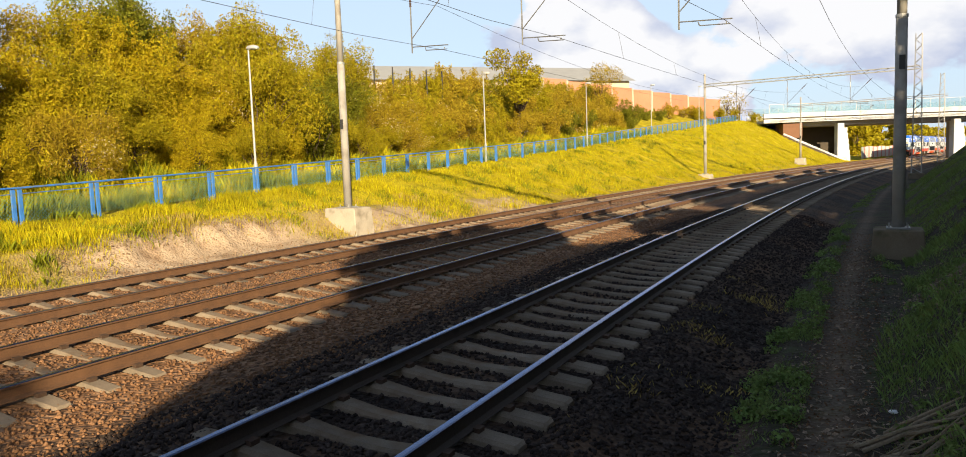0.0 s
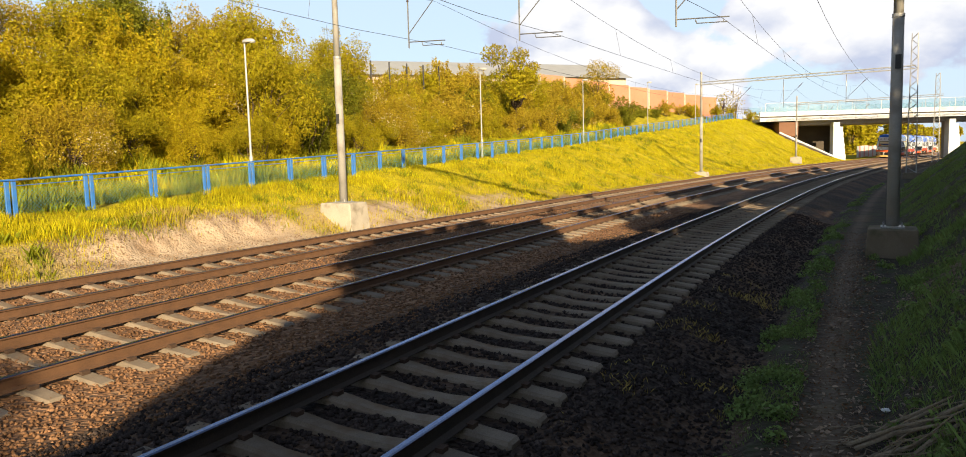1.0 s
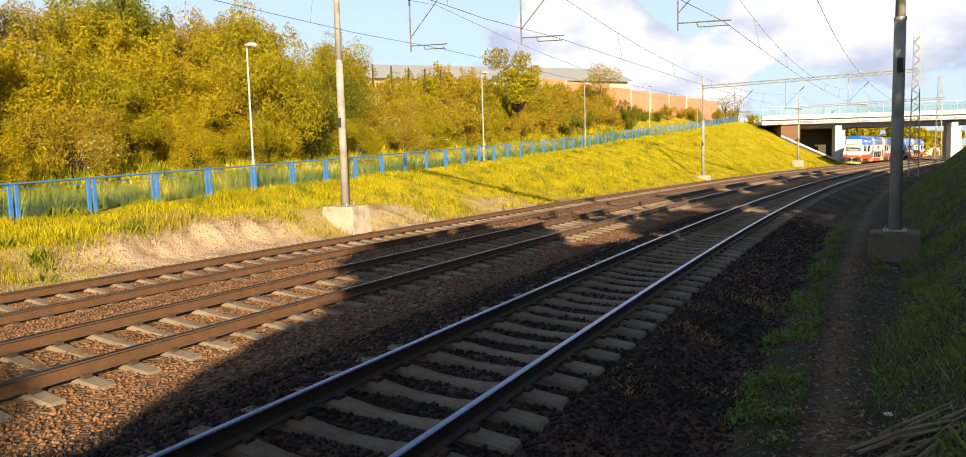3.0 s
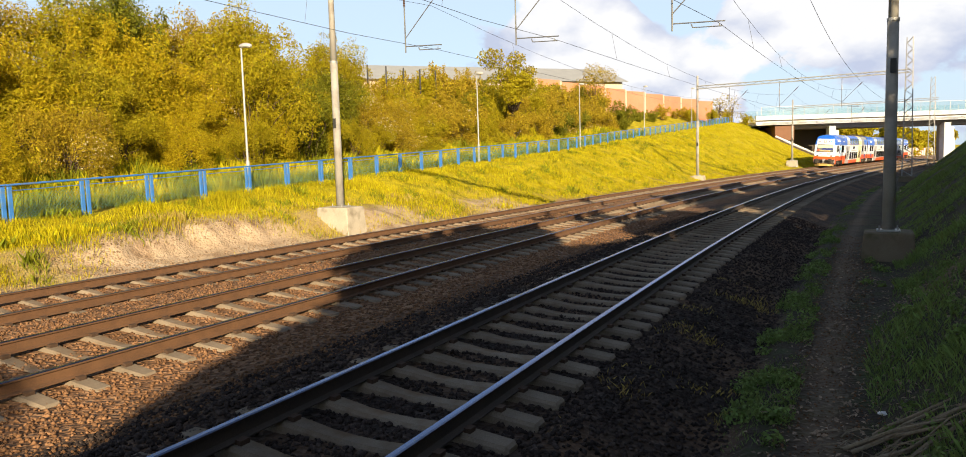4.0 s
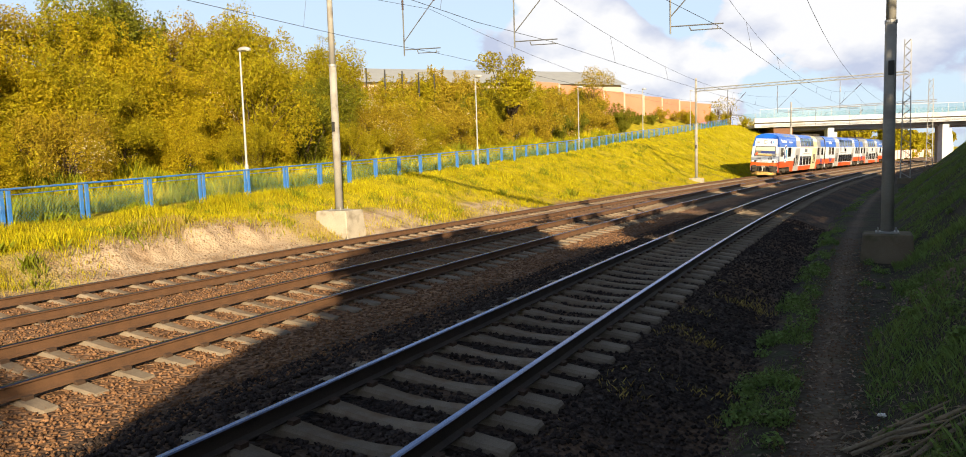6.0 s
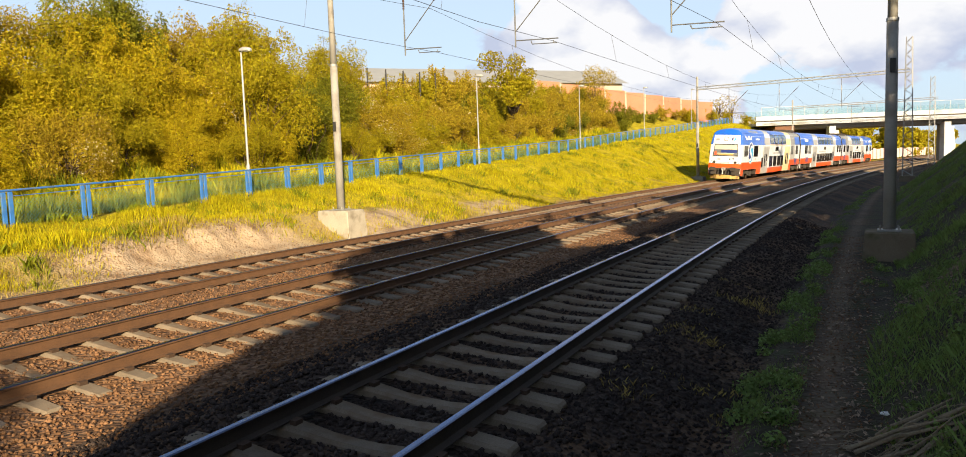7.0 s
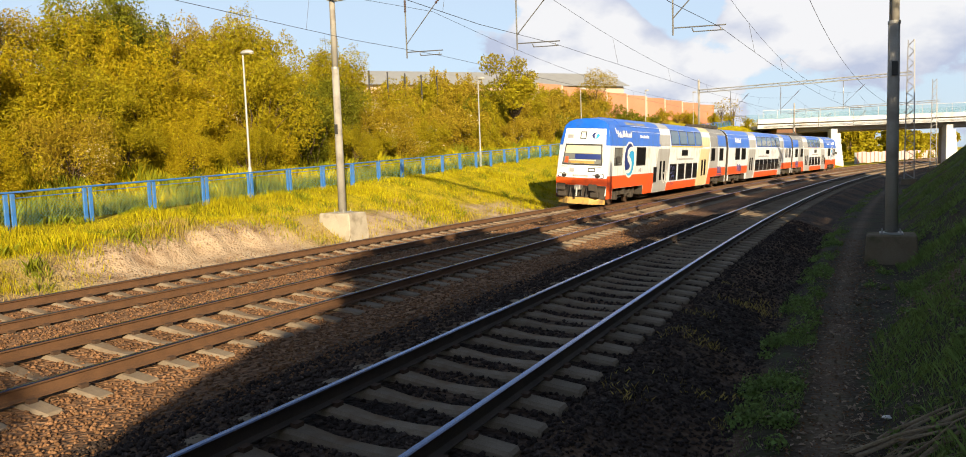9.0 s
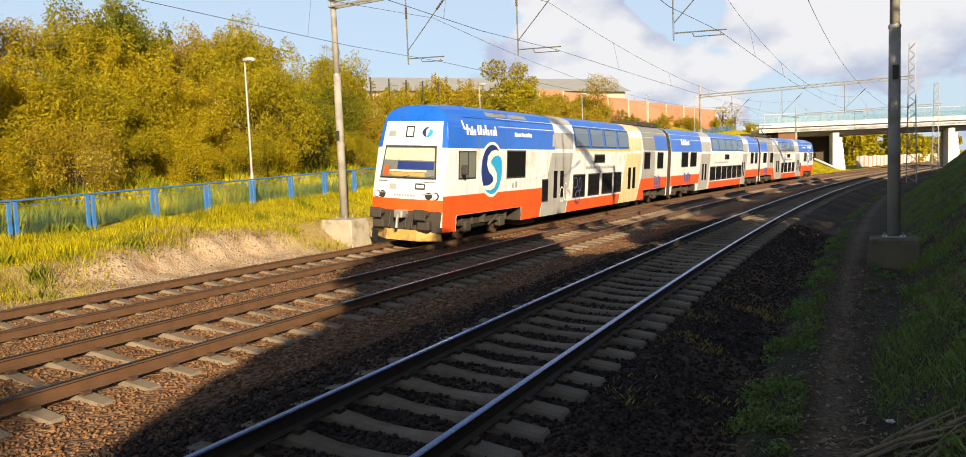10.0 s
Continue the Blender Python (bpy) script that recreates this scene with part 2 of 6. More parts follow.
M_BLOSSOM = material("cream_blossom", [(0.45, 0.40, 0.22), (0.62, 0.56, 0.36)], 1.2, 9, 0.7, 0, 0, 0, island=0.2, leafy=0.3)
M_GRASS = material("sunlit_meadow_grass", [(0.285, 0.255, 0.005), (0.56, 0.472, 0.010)], 0.5, 6, 0.7, 0, 0, 0, island=0.3, leafy=0.35)
M_GRASS_GREEN = material("fresh_weeds", [(0.13, 0.155, 0.008), (0.28, 0.29, 0.016)], 0.5, 6, 0.7, 0, 0, 0, island=0.3, leafy=0.35)
M_GRASS_DRY = material("dry_grass", [(0.30, 0.22, 0.06), (0.45, 0.34, 0.11)], 0.5, 6, 0.75, 0, 0, 0, island=0.25, leafy=0.3)
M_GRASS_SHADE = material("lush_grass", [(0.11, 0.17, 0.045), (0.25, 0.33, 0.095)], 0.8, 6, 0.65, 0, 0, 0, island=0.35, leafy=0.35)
M_FALLEN = material("fallen_leaves", [(0.12, 0.08, 0.052), (0.34, 0.24, 0.16)], 4, 40, 0.8, 0, 0, 0, island=0.4)
M_TWIG = material("dead_twigs", [(0.13, 0.095, 0.062), (0.33, 0.26, 0.185)], 4, 40, 0.9, 0, 0.3, 0.003)
M_LITTER = material("white_litter", [(0.7, 0.7, 0.7), (0.8, 0.8, 0.8)], 4, 40, 0.6, 0, 0.1, 0.001)
M_BRIDGE = material("bridge_white_concrete", [(0.45, 0.48, 0.53), (0.56, 0.59, 0.63)], 0.6, 12, 0.85, 0, 0.15, 0.003, stain=(0.42, 0.40, 0.37), stain_scale=0.4)
# dark tone that puts shade into parts of the bridge
M_BRIDGE_SHADE = material("bridge_shade_tone", [(0.05, 0.042, 0.035), (0.09, 0.075, 0.06)], 0.8, 12, 0.9, 0, 0.3, 0.004)
M_SOFFIT = material("bridge_soffit_concrete", [(0.24, 0.22, 0.20), (0.34, 0.32, 0.29)], 0.6, 12, 0.9, 0, 0.2, 0.003)
M_SCREEN = clear_glass("green_noise_screen", (0.90, 0.970, 0.955))
M_WALL = material("terracotta_wall", [(0.36, 0.155, 0.095), (0.46, 0.215, 0.135)], 0.4, 6, 0.85, 0, 0.2, 0.004, vary=0.08)
M_ROOF = material("grey_roof_sheet", [(0.25, 0.26, 0.27), (0.34, 0.35, 0.36)], 0.6, 8, 0.6, 0.1, 0.1, 0.003)
M_HALL = material("pale_hall_wall", [(0.42, 0.34, 0.27), (0.52, 0.43, 0.35)], 0.4, 6, 0.85, 0, 0.1, 0.003)
M_PICKET = material("faded_white_paint", [(0.52, 0.50, 0.49), (0.66, 0.63, 0.60)], 0.6, 4, 0.8, 0, 0.1, 0.003, vary=0.12)
M_GRAFFITI = material("painted_wall", [(0.60, 0.42, 0.38), (0.62, 0.24, 0.22), (0.56, 0.36, 0.34)], 0.35, 0.9, 0.8, 0, 0.1, 0.003)
M_BRICK = material("abutment_brown", [(0.12, 0.06, 0.04), (0.20, 0.11, 0.07)], 0.5, 12, 0.9, 0, 0.2, 0.004)

M_TRAIN_WHITE = material("train_white_paint", [(0.66, 0.71, 0.80), (0.75, 0.80, 0.89)], 0.8, 14, 0.38, 0, 0.02, 0.001, stain=(0.55, 0.50, 0.42), stain_scale=1.1, stain_range=(0.55, 0.75), coat=0.2, streak=(0.42, 0.37, 0.30))
M_TRAIN_RED = material("train_red_paint", [(0.72, 0.085, 0.014), (0.86, 0.115, 0.018)], 0.8, 14, 0.4, 0, 0.02, 0.001, stain=(0.38, 0.07, 0.03), stain_scale=1.0, stain_range=(0.55, 0.78), coat=0.2, streak=(0.30, 0.06, 0.03))
M_TRAIN_BLUE = material("train_blue_paint", [(0.006, 0.095, 0.56), (0.012, 0.14, 0.72)], 0.8, 14, 0.36, 0, 0.02, 0.001, stain=(0.03, 0.12, 0.40), stain_scale=1.0, stain_range=(0.55, 0.78), coat=0.2, streak=(0.05, 0.10, 0.26))
M_TRAIN_GREY = material("train_grey_paint", [(0.31, 0.32, 0.335), (0.40, 0.41, 0.43)], 0.8, 14, 0.42, 0, 0.02, 0.001, coat=0.1, streak=(0.20, 0.18, 0.16))
M_TRAIN_CREAM = material("train_cream_paint", [(0.60, 0.51, 0.30), (0.70, 0.61, 0.38)], 0.8, 14, 0.42, 0, 0.02, 0.001, coat=0.1, streak=(0.34, 0.27, 0.16))
M_TRAIN_YELLOW = material("train_yellow_line", [(0.62, 0.38, 0.03), (0.72, 0.46, 0.05)], 0.8, 14, 0.45, 0, 0.02, 0.001)
M_TRAIN_ROOF = material("train_roof_grey", [(0.20, 0.21, 0.23), (0.29, 0.30, 0.32)], 0.8, 14, 0.55, 0.1, 0.05, 0.002, streak=(0.12, 0.12, 0.13))
M_TRAIN_DARK = material("train_underframe", [(0.028, 0.024, 0.021), (0.075, 0.062, 0.051)], 2, 30, 0.8, 0.1, 0.3, 0.004)
M_TRAIN_GLASS = glass("train_window_glass", (0.012, 0.012, 0.014), 0.05)
# blue base colour stands in for sky mirrored in the upper windows
M_TRAIN_SKYGLASS = glass("sky_tinted_window_glass", (0.09, 0.14, 0.22), 0.08)
M_CABGLASS = glass("cab_side_glass", (0.16, 0.17, 0.17), 0.10)
M_GASKET = material("window_rubber", [(0.02, 0.02, 0.02), (0.04, 0.04, 0.04)], 3, 40, 0.7, 0, 0, 0)
M_BLIND = material("sun_blind_fabric", [(0.55, 0.50, 0.36), (0.64, 0.58, 0.44)], 3, 40, 0.8, 0, 0.1, 0.001)
M_LOGO_NAVY = material("navy_film", [(0.015, 0.03, 0.16), (0.02, 0.04, 0.20)], 3, 40, 0.4, 0, 0, 0, clean=True)
M_LOGO_SKY = material("sky_blue_film", [(0.02, 0.30, 0.66), (0.03, 0.36, 0.74)], 3, 40, 0.4, 0, 0, 0, clean=True)
M_LETTER = material("white_film", [(0.76, 0.76, 0.76), (0.8, 0.8, 0.8)], 3, 40, 0.4, 0, 0, 0, clean=True)
M_MARK = material("violet_grey_film", [(0.05, 0.06, 0.20), (0.09, 0.10, 0.27)], 3, 40, 0.5, 0, 0, 0, clean=True)
M_PLOUGH = material("ochre_snowplough", [(0.40, 0.25, 0.06), (0.52, 0.34, 0.10)], 3, 30, 0.6, 0, 0.1, 0.002, stain=(0.2, 0.13, 0.06), stain_scale=3)
M_HEADLAMP = lamp_glow("headlamp_glass", (1.0, 0.96, 0.85), 0.6)
M_MARKERLAMP = glass("marker_lamp_glass", (0.05, 0.04, 0.04), 0.1)


def ground_material():
    m = bpy.data.materials.new("ground_cover")
    m.use_nodes = True
    nt = m.node_tree
    n, link = nt.nodes.new, nt.links.new
    bsdf = nt.nodes["Principled BSDF"]
    tex = n("ShaderNodeTexCoord")

    def noise_tex(scale, detail=4.0):
        t = n("ShaderNodeTexNoise"); t.inputs["Scale"].default_value = scale; t.inputs["Detail"].default_value = detail
        link(tex.outputs["Object"], t.inputs["Vector"])
        return t.outputs["Fac"]

    def ramp(src, stops):
        r = n("ShaderNodeValToRGB")
        els = r.color_ramp.elements
        while len(els) < len(stops):
            els.new(0.5)
        for e, (p, c) in zip(els, stops):
            e.position, e.color = p, (*c, 1)
        link(src, r.inputs[0])
        return r.outputs[0]

    def blend(f, a, b):
        x = n("ShaderNodeMix"); x.data_type = "RGBA"
        link(f, x.inputs[0]); link(a, x.inputs[6]); link(b, x.inputs[7])
        return x.outputs[2]

    cells = n("ShaderNodeTexVoronoi"); cells.inputs["Scale"].default_value = 15.0
    link(tex.outputs["Object"], cells.inputs["Vector"])
    # ballast of the near track, darkened in its colour for shade
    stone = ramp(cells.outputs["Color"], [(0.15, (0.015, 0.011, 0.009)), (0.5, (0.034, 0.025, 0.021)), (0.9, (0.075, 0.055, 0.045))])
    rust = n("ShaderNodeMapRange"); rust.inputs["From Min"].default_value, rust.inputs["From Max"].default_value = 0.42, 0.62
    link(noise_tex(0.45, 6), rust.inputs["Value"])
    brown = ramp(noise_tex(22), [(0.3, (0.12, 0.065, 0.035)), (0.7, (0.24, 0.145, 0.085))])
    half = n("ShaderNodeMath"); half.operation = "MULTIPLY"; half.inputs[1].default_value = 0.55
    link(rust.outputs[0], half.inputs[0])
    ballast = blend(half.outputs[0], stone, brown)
    soil = ramp(noise_tex(1.6, 8), [(0.3, (0.20, 0.13, 0.08)), (0.45, (0.36, 0.27, 0.185)), (0.7, (0.47, 0.37, 0.265))])
    meadow = ramp(noise_tex(1.1, 8), [(0.3, (0.17, 0.150, 0.005)), (0.5, (0.32, 0.270, 0.008)), (0.7, (0.48, 0.385, 0.017))])
    # the bank's shade is put into this dark undergrowth colour
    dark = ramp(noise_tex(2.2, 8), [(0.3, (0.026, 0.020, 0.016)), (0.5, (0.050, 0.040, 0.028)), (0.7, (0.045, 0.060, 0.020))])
    at = n("ShaderNodeAttribute"); at.attribute_name = "cover"
    sp = n("ShaderNodeSeparateColor")
    link(at.outputs["Color"], sp.inputs[0])
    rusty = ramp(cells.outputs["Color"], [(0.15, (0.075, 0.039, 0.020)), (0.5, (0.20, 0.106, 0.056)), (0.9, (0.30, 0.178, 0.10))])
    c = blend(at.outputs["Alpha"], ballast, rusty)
    c = blend(sp.outputs[0], c, soil)
    c = blend(sp.outputs[1], c, meadow)
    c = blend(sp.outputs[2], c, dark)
    link(c, bsdf.inputs["Base Color"])
    bsdf.inputs["Roughness"].default_value = 0.95
    bsdf.inputs["Specular IOR Level"].default_value = 0.2
    bp = n("ShaderNodeBump"); bp.inputs["Strength"].default_value, bp.inputs["Distance"].default_value = 0.8, 0.04
    link(cells.outputs["Distance"], bp.inputs["Height"])
    b2 = n("ShaderNodeBump"); b2.inputs["Strength"].default_value, b2.inputs["Distance"].default_value = 0.5, 0.08
    link(noise_tex(5, 6), b2.inputs["Height"]); link(bp.outputs[0], b2.inputs["Normal"])
    link(b2.outputs[0], bsdf.inputs["Normal"])
    return m


M_CLOD = material("soil_clods", [(0.15, 0.095, 0.055), (0.30, 0.21, 0.135)], 4, 30, 0.95, 0, 0.4, 0.006, island=0.2)
M_GROUND = ground_material()


# ---- the railway's axis: s metres along the near track, n metres to its right ----
S_STEP, S_MIN, S_MAX = 1.0, -320, 1500
TRACK_N = {"C": 0.0, "B": -5.046, "A": -9.431}
TRACK_Z = {"C": 0.0, "B": -0.025, "A": -0.105}
CANT = 0.10
SLOPE = math.degrees(math.asin(CANT / 1.505))


def bend(s):
    if s < 0:
        return 0.0018 if s > -40 else 0.0
    return max(0.0, 0.001802 + 3.957e-6 * s - 1.1e-7 * s * s)


def make_axis():
    stations = np.arange(S_MIN, S_MAX + 1, S_STEP)
    k = np.array([bend(s) for s in stations])
    zero = -S_MIN
    turn = np.concatenate([[0], np.cumsum((k[1:] + k[:-1]) / 2 * S_STEP)])
    yaw = -0.46495 - (turn - turn[zero])
    d = np.stack([-np.sin(yaw), np.cos(yaw)], 1)
    pos = np.concatenate([[[0, 0]], np.cumsum((d[1:] + d[:-1]) / 2 * S_STEP, 0)])
    pos -= pos[zero] + 3.7734 * np.array([d[zero, 1], -d[zero, 0]])
    return stations, pos, yaw


AX_S, AX_P, AX_YAW = make_axis()


def axis_xy(s, n):
    """Plan coordinates of (s, n); works on arrays."""
    yaw = np.interp(s, AX_S, AX_YAW)
    return np.interp(s, AX_S, AX_P[:, 0]) + n * np.cos(yaw), np.interp(s, AX_S, AX_P[:, 1]) + n * np.sin(yaw)


def on_axis(s, n, z=0.0):
    x, y = axis_xy(s, n)
    return Vector((float(x), float(y), z))


def axis_pose(s, n, z=0.0, turn=0.0):
    """Local +y runs along the track, +x to its right."""
    p = on_axis(s, n, z)
    return pose(p.x, p.y, p.z, 0, 0, math.degrees(float(np.interp(s, AX_S, AX_YAW))) + turn)


FENCE_S = [-40, 0, 11, 21, 35, 50, 64, 84, 98, 115, 137, 150, 400]
FENCE_Z = [0.6, 0.70, 0.78, 1.14, 1.70, 2.36, 3.10, 4.44, 5.30, 6.45, 7.9, 8.2, 8.2]


def fence_n(s):
    return -15.3 - 0.11 * np.clip(s, -40, 150)


def fence_z(s):
    return np.interp(s, FENCE_S, FENCE_Z)


def smooth(x, a, b):
    t = np.clip((x - a) / (b - a), 0, 1)
    return t * t * (3 - 2 * t)


def wave(x, y, seed, scale):
    """Cheap smooth noise on arrays, about -1 to 1."""
    r = np.random.RandomState(seed)
    v = np.zeros(np.broadcast(x, y).shape)
    for _ in range(7):
        a, f, p = r.uniform(0, 6.283), r.uniform(0.6, 1.9) * scale, r.uniform(0, 6.283)
        v = v + np.sin((x * math.cos(a) + y * math.sin(a)) * f + p + 1.3 * np.sin((x * math.sin(a) - y * math.cos(a)) * f * 0.7))
    return v / 3.7


def ground_z(s, n):
    """Height of the ground, on arrays."""
    s, n = np.asarray(s, float), np.asarray(n, float)
    # track bed, with the slope of each canted track
    z = np.full(np.broadcast(s, n).shape, -0.36)
    for key in "ABC":
        d = n - TRACK_N[key]
        bed = TRACK_Z[key] - (0.272 if key == "C" else 0.238) - np.clip(d, -1.6, 1.6) * CANT / 1.505 - np.clip(np.abs(d) - 1.55, 0, 2) * 0.42
        if key == "C":
            # ballast heaped over the outer sleeper ends
            bed = bed + 0.06 * smooth(-d, 0.92, 1.2)
        z = np.maximum(z, bed)
    z = np.where(n > 1.5, np.maximum(-0.72, -0.36 - np.clip(n - 1.6, 0, 9) * 0.38), z)
    z = z + 0.012 * wave(s, n, 3, 2.6)
    # right: a trodden trench, then the bank
    trench = -0.62 - 0.10 * np.exp(-((n - 3.62) / 0.25) ** 2) + 0.03 * wave(s, n, 5, 0.8)
    toe = 4.1 + 0.75 * smooth(s, 10, 18)
    rise = -0.58 + 0.84 * np.clip(n - toe, 0, 6.5) + 0.12 * wave(s, n, 8, 0.9) * smooth(n, 4.2, 5.4)
    # the earth shoulder on which the onlooker stands
    rise = rise + 1.1 * smooth(-s, -3.6, -1.6) * smooth(n, 2.9, 3.7) * (1 - smooth(n, 4.6, 6.0))
    right = np.maximum(trench, rise)
    z = np.where(n > 2.75, z + (right - z) * smooth(n, 2.75, 3.05), z)
    # left: soil foot, meadow slope to the fence, footway, wooded bank
    fn, fz = fence_n(s), fence_z(s)
    foot = -11.5
    t = np.clip((n - foot) / (fn - foot), 0, 1)
    lip = 0.22 * wave(s, 0 * s, 71, 2.2) + 0.10 * wave(s, 0 * s, 72, 6.0)
    cut = 0.46 * np.exp(-((s - 15.0) / 4.6) ** 4) * smooth(-n + lip, 12.75, 13.45) * (1 - smooth(-n, 13.7, 15.4))
    lump = 0.35 * np.exp(-((s - 22) / 2.5) ** 2) * np.exp(-((n + 14.0) / 1.2) ** 2)
    left = -0.42 + (fz + 0.42) * (0.35 * t + 0.65 * t * t * (3 - 2 * t)) + 0.06 * wave(s, n, 9, 1.3) * smooth(-n, 11.6, 12.6) + cut + lump + 0.02 * wave(s, n, 17, 4.5) * np.exp(-((n + 13) / 1.2) ** 2)
    u = fn - n
    bank = fz + np.clip(u - 3.0, 0, 11) * (0.46 - 0.12 * smooth(s, 28, 42)) + 0.2 * wave(s, n, 11, 0.35) * smooth(u, 3, 6)
    left = np.where(u > 0, bank, left)
    left = left - 1.3 * smooth(s, 141, 147) * smooth(-n, 12.5, 16)
    gone = smooth(s, 168, 185) * 0.9
    left = left * (1 - gone) + (-0.4 + 0.10 * np.clip(-n - 16, 0, 60)) * gone
    z = np.where(n < -11.1, z + (left - z) * smooth(-n, 11.1, 11.9), z)
    return z


def part(name, bm, mat, parent=None, label=""):
    """One mesh object from a bmesh, under a thing or a part."""
    me = bpy.data.meshes.new(name)
    bm.to_mesh(me)
    bm.free()
    mats = mat if isinstance(mat, (list, tuple)) else [mat]
    for m in mats:
        me.materials.append(m)
    ob = new(name, me)
    if parent:
        ob.parent = parent
    if label:
        ob["label"] = label
    return ob


def mesh_part(name, verts, faces, mat, parent=None, label="", flat=True):
    me = bpy.data.meshes.new(name)
    me.from_pydata([tuple(v) for v in verts], [], [tuple(f) for f in faces])
    mats = mat if isinstance(mat, (list, tuple)) else [mat]
    for m in mats:
        me.materials.append(m)
    if not flat:
        me.polygons.foreach_set("use_smooth", [True] * len(me.polygons))
    ob = new(name, me)
    if parent:
        ob.parent = parent
    if label:
        ob["label"] = label
    return ob


def array_mesh(name, verts, quads, mat):
    """A large mesh from numpy arrays of vertices and triangles or quads."""
    me = bpy.data.meshes.new(name)
    k = quads.shape[1]
    me.vertices.add(len(verts)); me.vertices.foreach_set("co", verts.astype(np.float32).ravel())
    me.loops.add(quads.size); me.loops.foreach_set("vertex_index", quads.astype(np.int32).ravel())
    me.polygons.add(len(quads)); me.polygons.foreach_set("loop_start", np.arange(0, quads.size, k, dtype=np.int32))
    me.update(calc_edges=True)
    me.materials.append(mat)
    return me


def empty(name, m, label="", category="", group="", kind=""):
    ob = new(name)
    ob.matrix_world = m
    return tagged(ob, label, category, group, kind)


def box(bm, cx, cy, cz, sx, sy, sz, bevel=0.0, m=None):
    r = bmesh.ops.create_cube(bm, size=1)
    vs = r["verts"]
    bmesh.ops.scale(bm, vec=(sx, sy, sz), verts=vs)
    if bevel:
        es = list({e for v in vs for e in v.link_edges})
        vs = list({v for f in bmesh.ops.bevel(bm, geom=es, offset=bevel, segments=1, affect="EDGES")["faces"] for v in f.verts} | {v for v in vs if v.is_valid})
    mat = Matrix.Translation((cx, cy, cz)) if m is None else m @ Matrix.Translation((cx, cy, cz))
    bmesh.ops.transform(bm, matrix=mat, verts=[v for v in vs if v.is_valid])


def tube(bm, a, b, r0, r1=None, sides=8, caps=True):
    """A round bar from a to b."""
    a, b = Vector(a), Vector(b)
    d = b - a
    r1 = r0 if r1 is None else r1
    m = Matrix.Translation((a + b) / 2) @ d.to_track_quat("Z", "Y").to_matrix().to_4x4()
    bmesh.ops.create_cone(bm, cap_ends=caps, segments=sides, radius1=r0, radius2=r1, depth=d.length, matrix=m)


# ---- ground: one sheet to the horizon ----
def make_ground():
    ss = np.unique(np.concatenate([np.arange(-300, -20, 20), np.arange(-20, 2, 2), np.arange(2, 30, 0.20), np.arange(30, 70, 0.5), np.arange(70, 190, 1.5),
                                   np.arange(190, 420, 10), np.arange(420, 1501, 90)]))
    nn = np.unique(np.concatenate([np.arange(-900, -120, 60), np.arange(-120, -40, 5), np.arange(-40, -17, 0.7), np.arange(-17, -11, 0.2), np.arange(-11, 8, 0.14),
                                   np.arange(8, 20, 1.0), np.arange(20, 60, 8), np.arange(60, 301, 40)]).round(3))
    S, N = np.meshgrid(ss, nn, indexing="ij")
    Z = ground_z(S, N)
    X, Y = axis_xy(S, N)
    V = np.stack([X, Y, Z], -1).reshape(-1, 3)
    a, b = len(ss), len(nn)
    idx = np.arange(a * b).reshape(a, b)
    F = np.stack([idx[:-1, :-1], idx[:-1, 1:], idx[1:, 1:], idx[1:, :-1]], -1).reshape(-1, 4)
    me = array_mesh("ground", V, F, M_GROUND)
    me.polygons.foreach_set("use_smooth", [True] * len(me.polygons))
    # cover masks: red bare soil, green meadow, blue undergrowth with shade in its colour
    rag = 0.35 * wave(S, N, 21, 1.7) + 0.25 * wave(S, N, 22, 5.0)
    off = -N
    soil_strip = smooth(off + rag * 0.5, 11.2, 11.7) * (1 - smooth(off + rag, 13.9 , 14.7))
    bare = np.exp(-((S - 14.5) / 4.2) ** 2) + np.exp(-((S - 24.0) / 3.0) ** 2) + 0.9 * np.exp(-((S - 33) / 2.5) ** 2) + 0.15
    soil = np.clip(soil_strip * np.clip(bare * 1.4, 0, 1), 0, 1)
    path_l = smooth(off, -fence_n(S) + 0.3, -fence_n(S) + 0.7) * (1 - smooth(off, -fence_n(S) + 2.2, -fence_n(S) + 2.7))
    soil = np.clip(soil + 0.3 * path_l + 0.30 * np.exp(-((N - 3.62) / 0.22) ** 2), 0, 1)
    meadow = smooth(off + rag * 0.6, 11.9, 12.5) * (1 - np.clip(soil * smooth(0.75 - rag * 0.4 - 0 * S, 0, 0.5), 0, 1))
    trench = np.exp(-((N - 3.62) / 0.30) ** 2)
    # where the shade-darkened cover lies on the right bank
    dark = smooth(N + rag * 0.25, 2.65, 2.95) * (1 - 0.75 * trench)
    # alpha: rusty ballast; without it the shade-darkened near-track colour shows
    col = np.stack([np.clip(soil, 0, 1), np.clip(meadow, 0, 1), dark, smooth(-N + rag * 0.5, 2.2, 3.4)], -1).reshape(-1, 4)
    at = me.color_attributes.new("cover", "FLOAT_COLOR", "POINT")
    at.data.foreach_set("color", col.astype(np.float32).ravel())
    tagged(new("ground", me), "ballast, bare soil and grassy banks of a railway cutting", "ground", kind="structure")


make_ground()

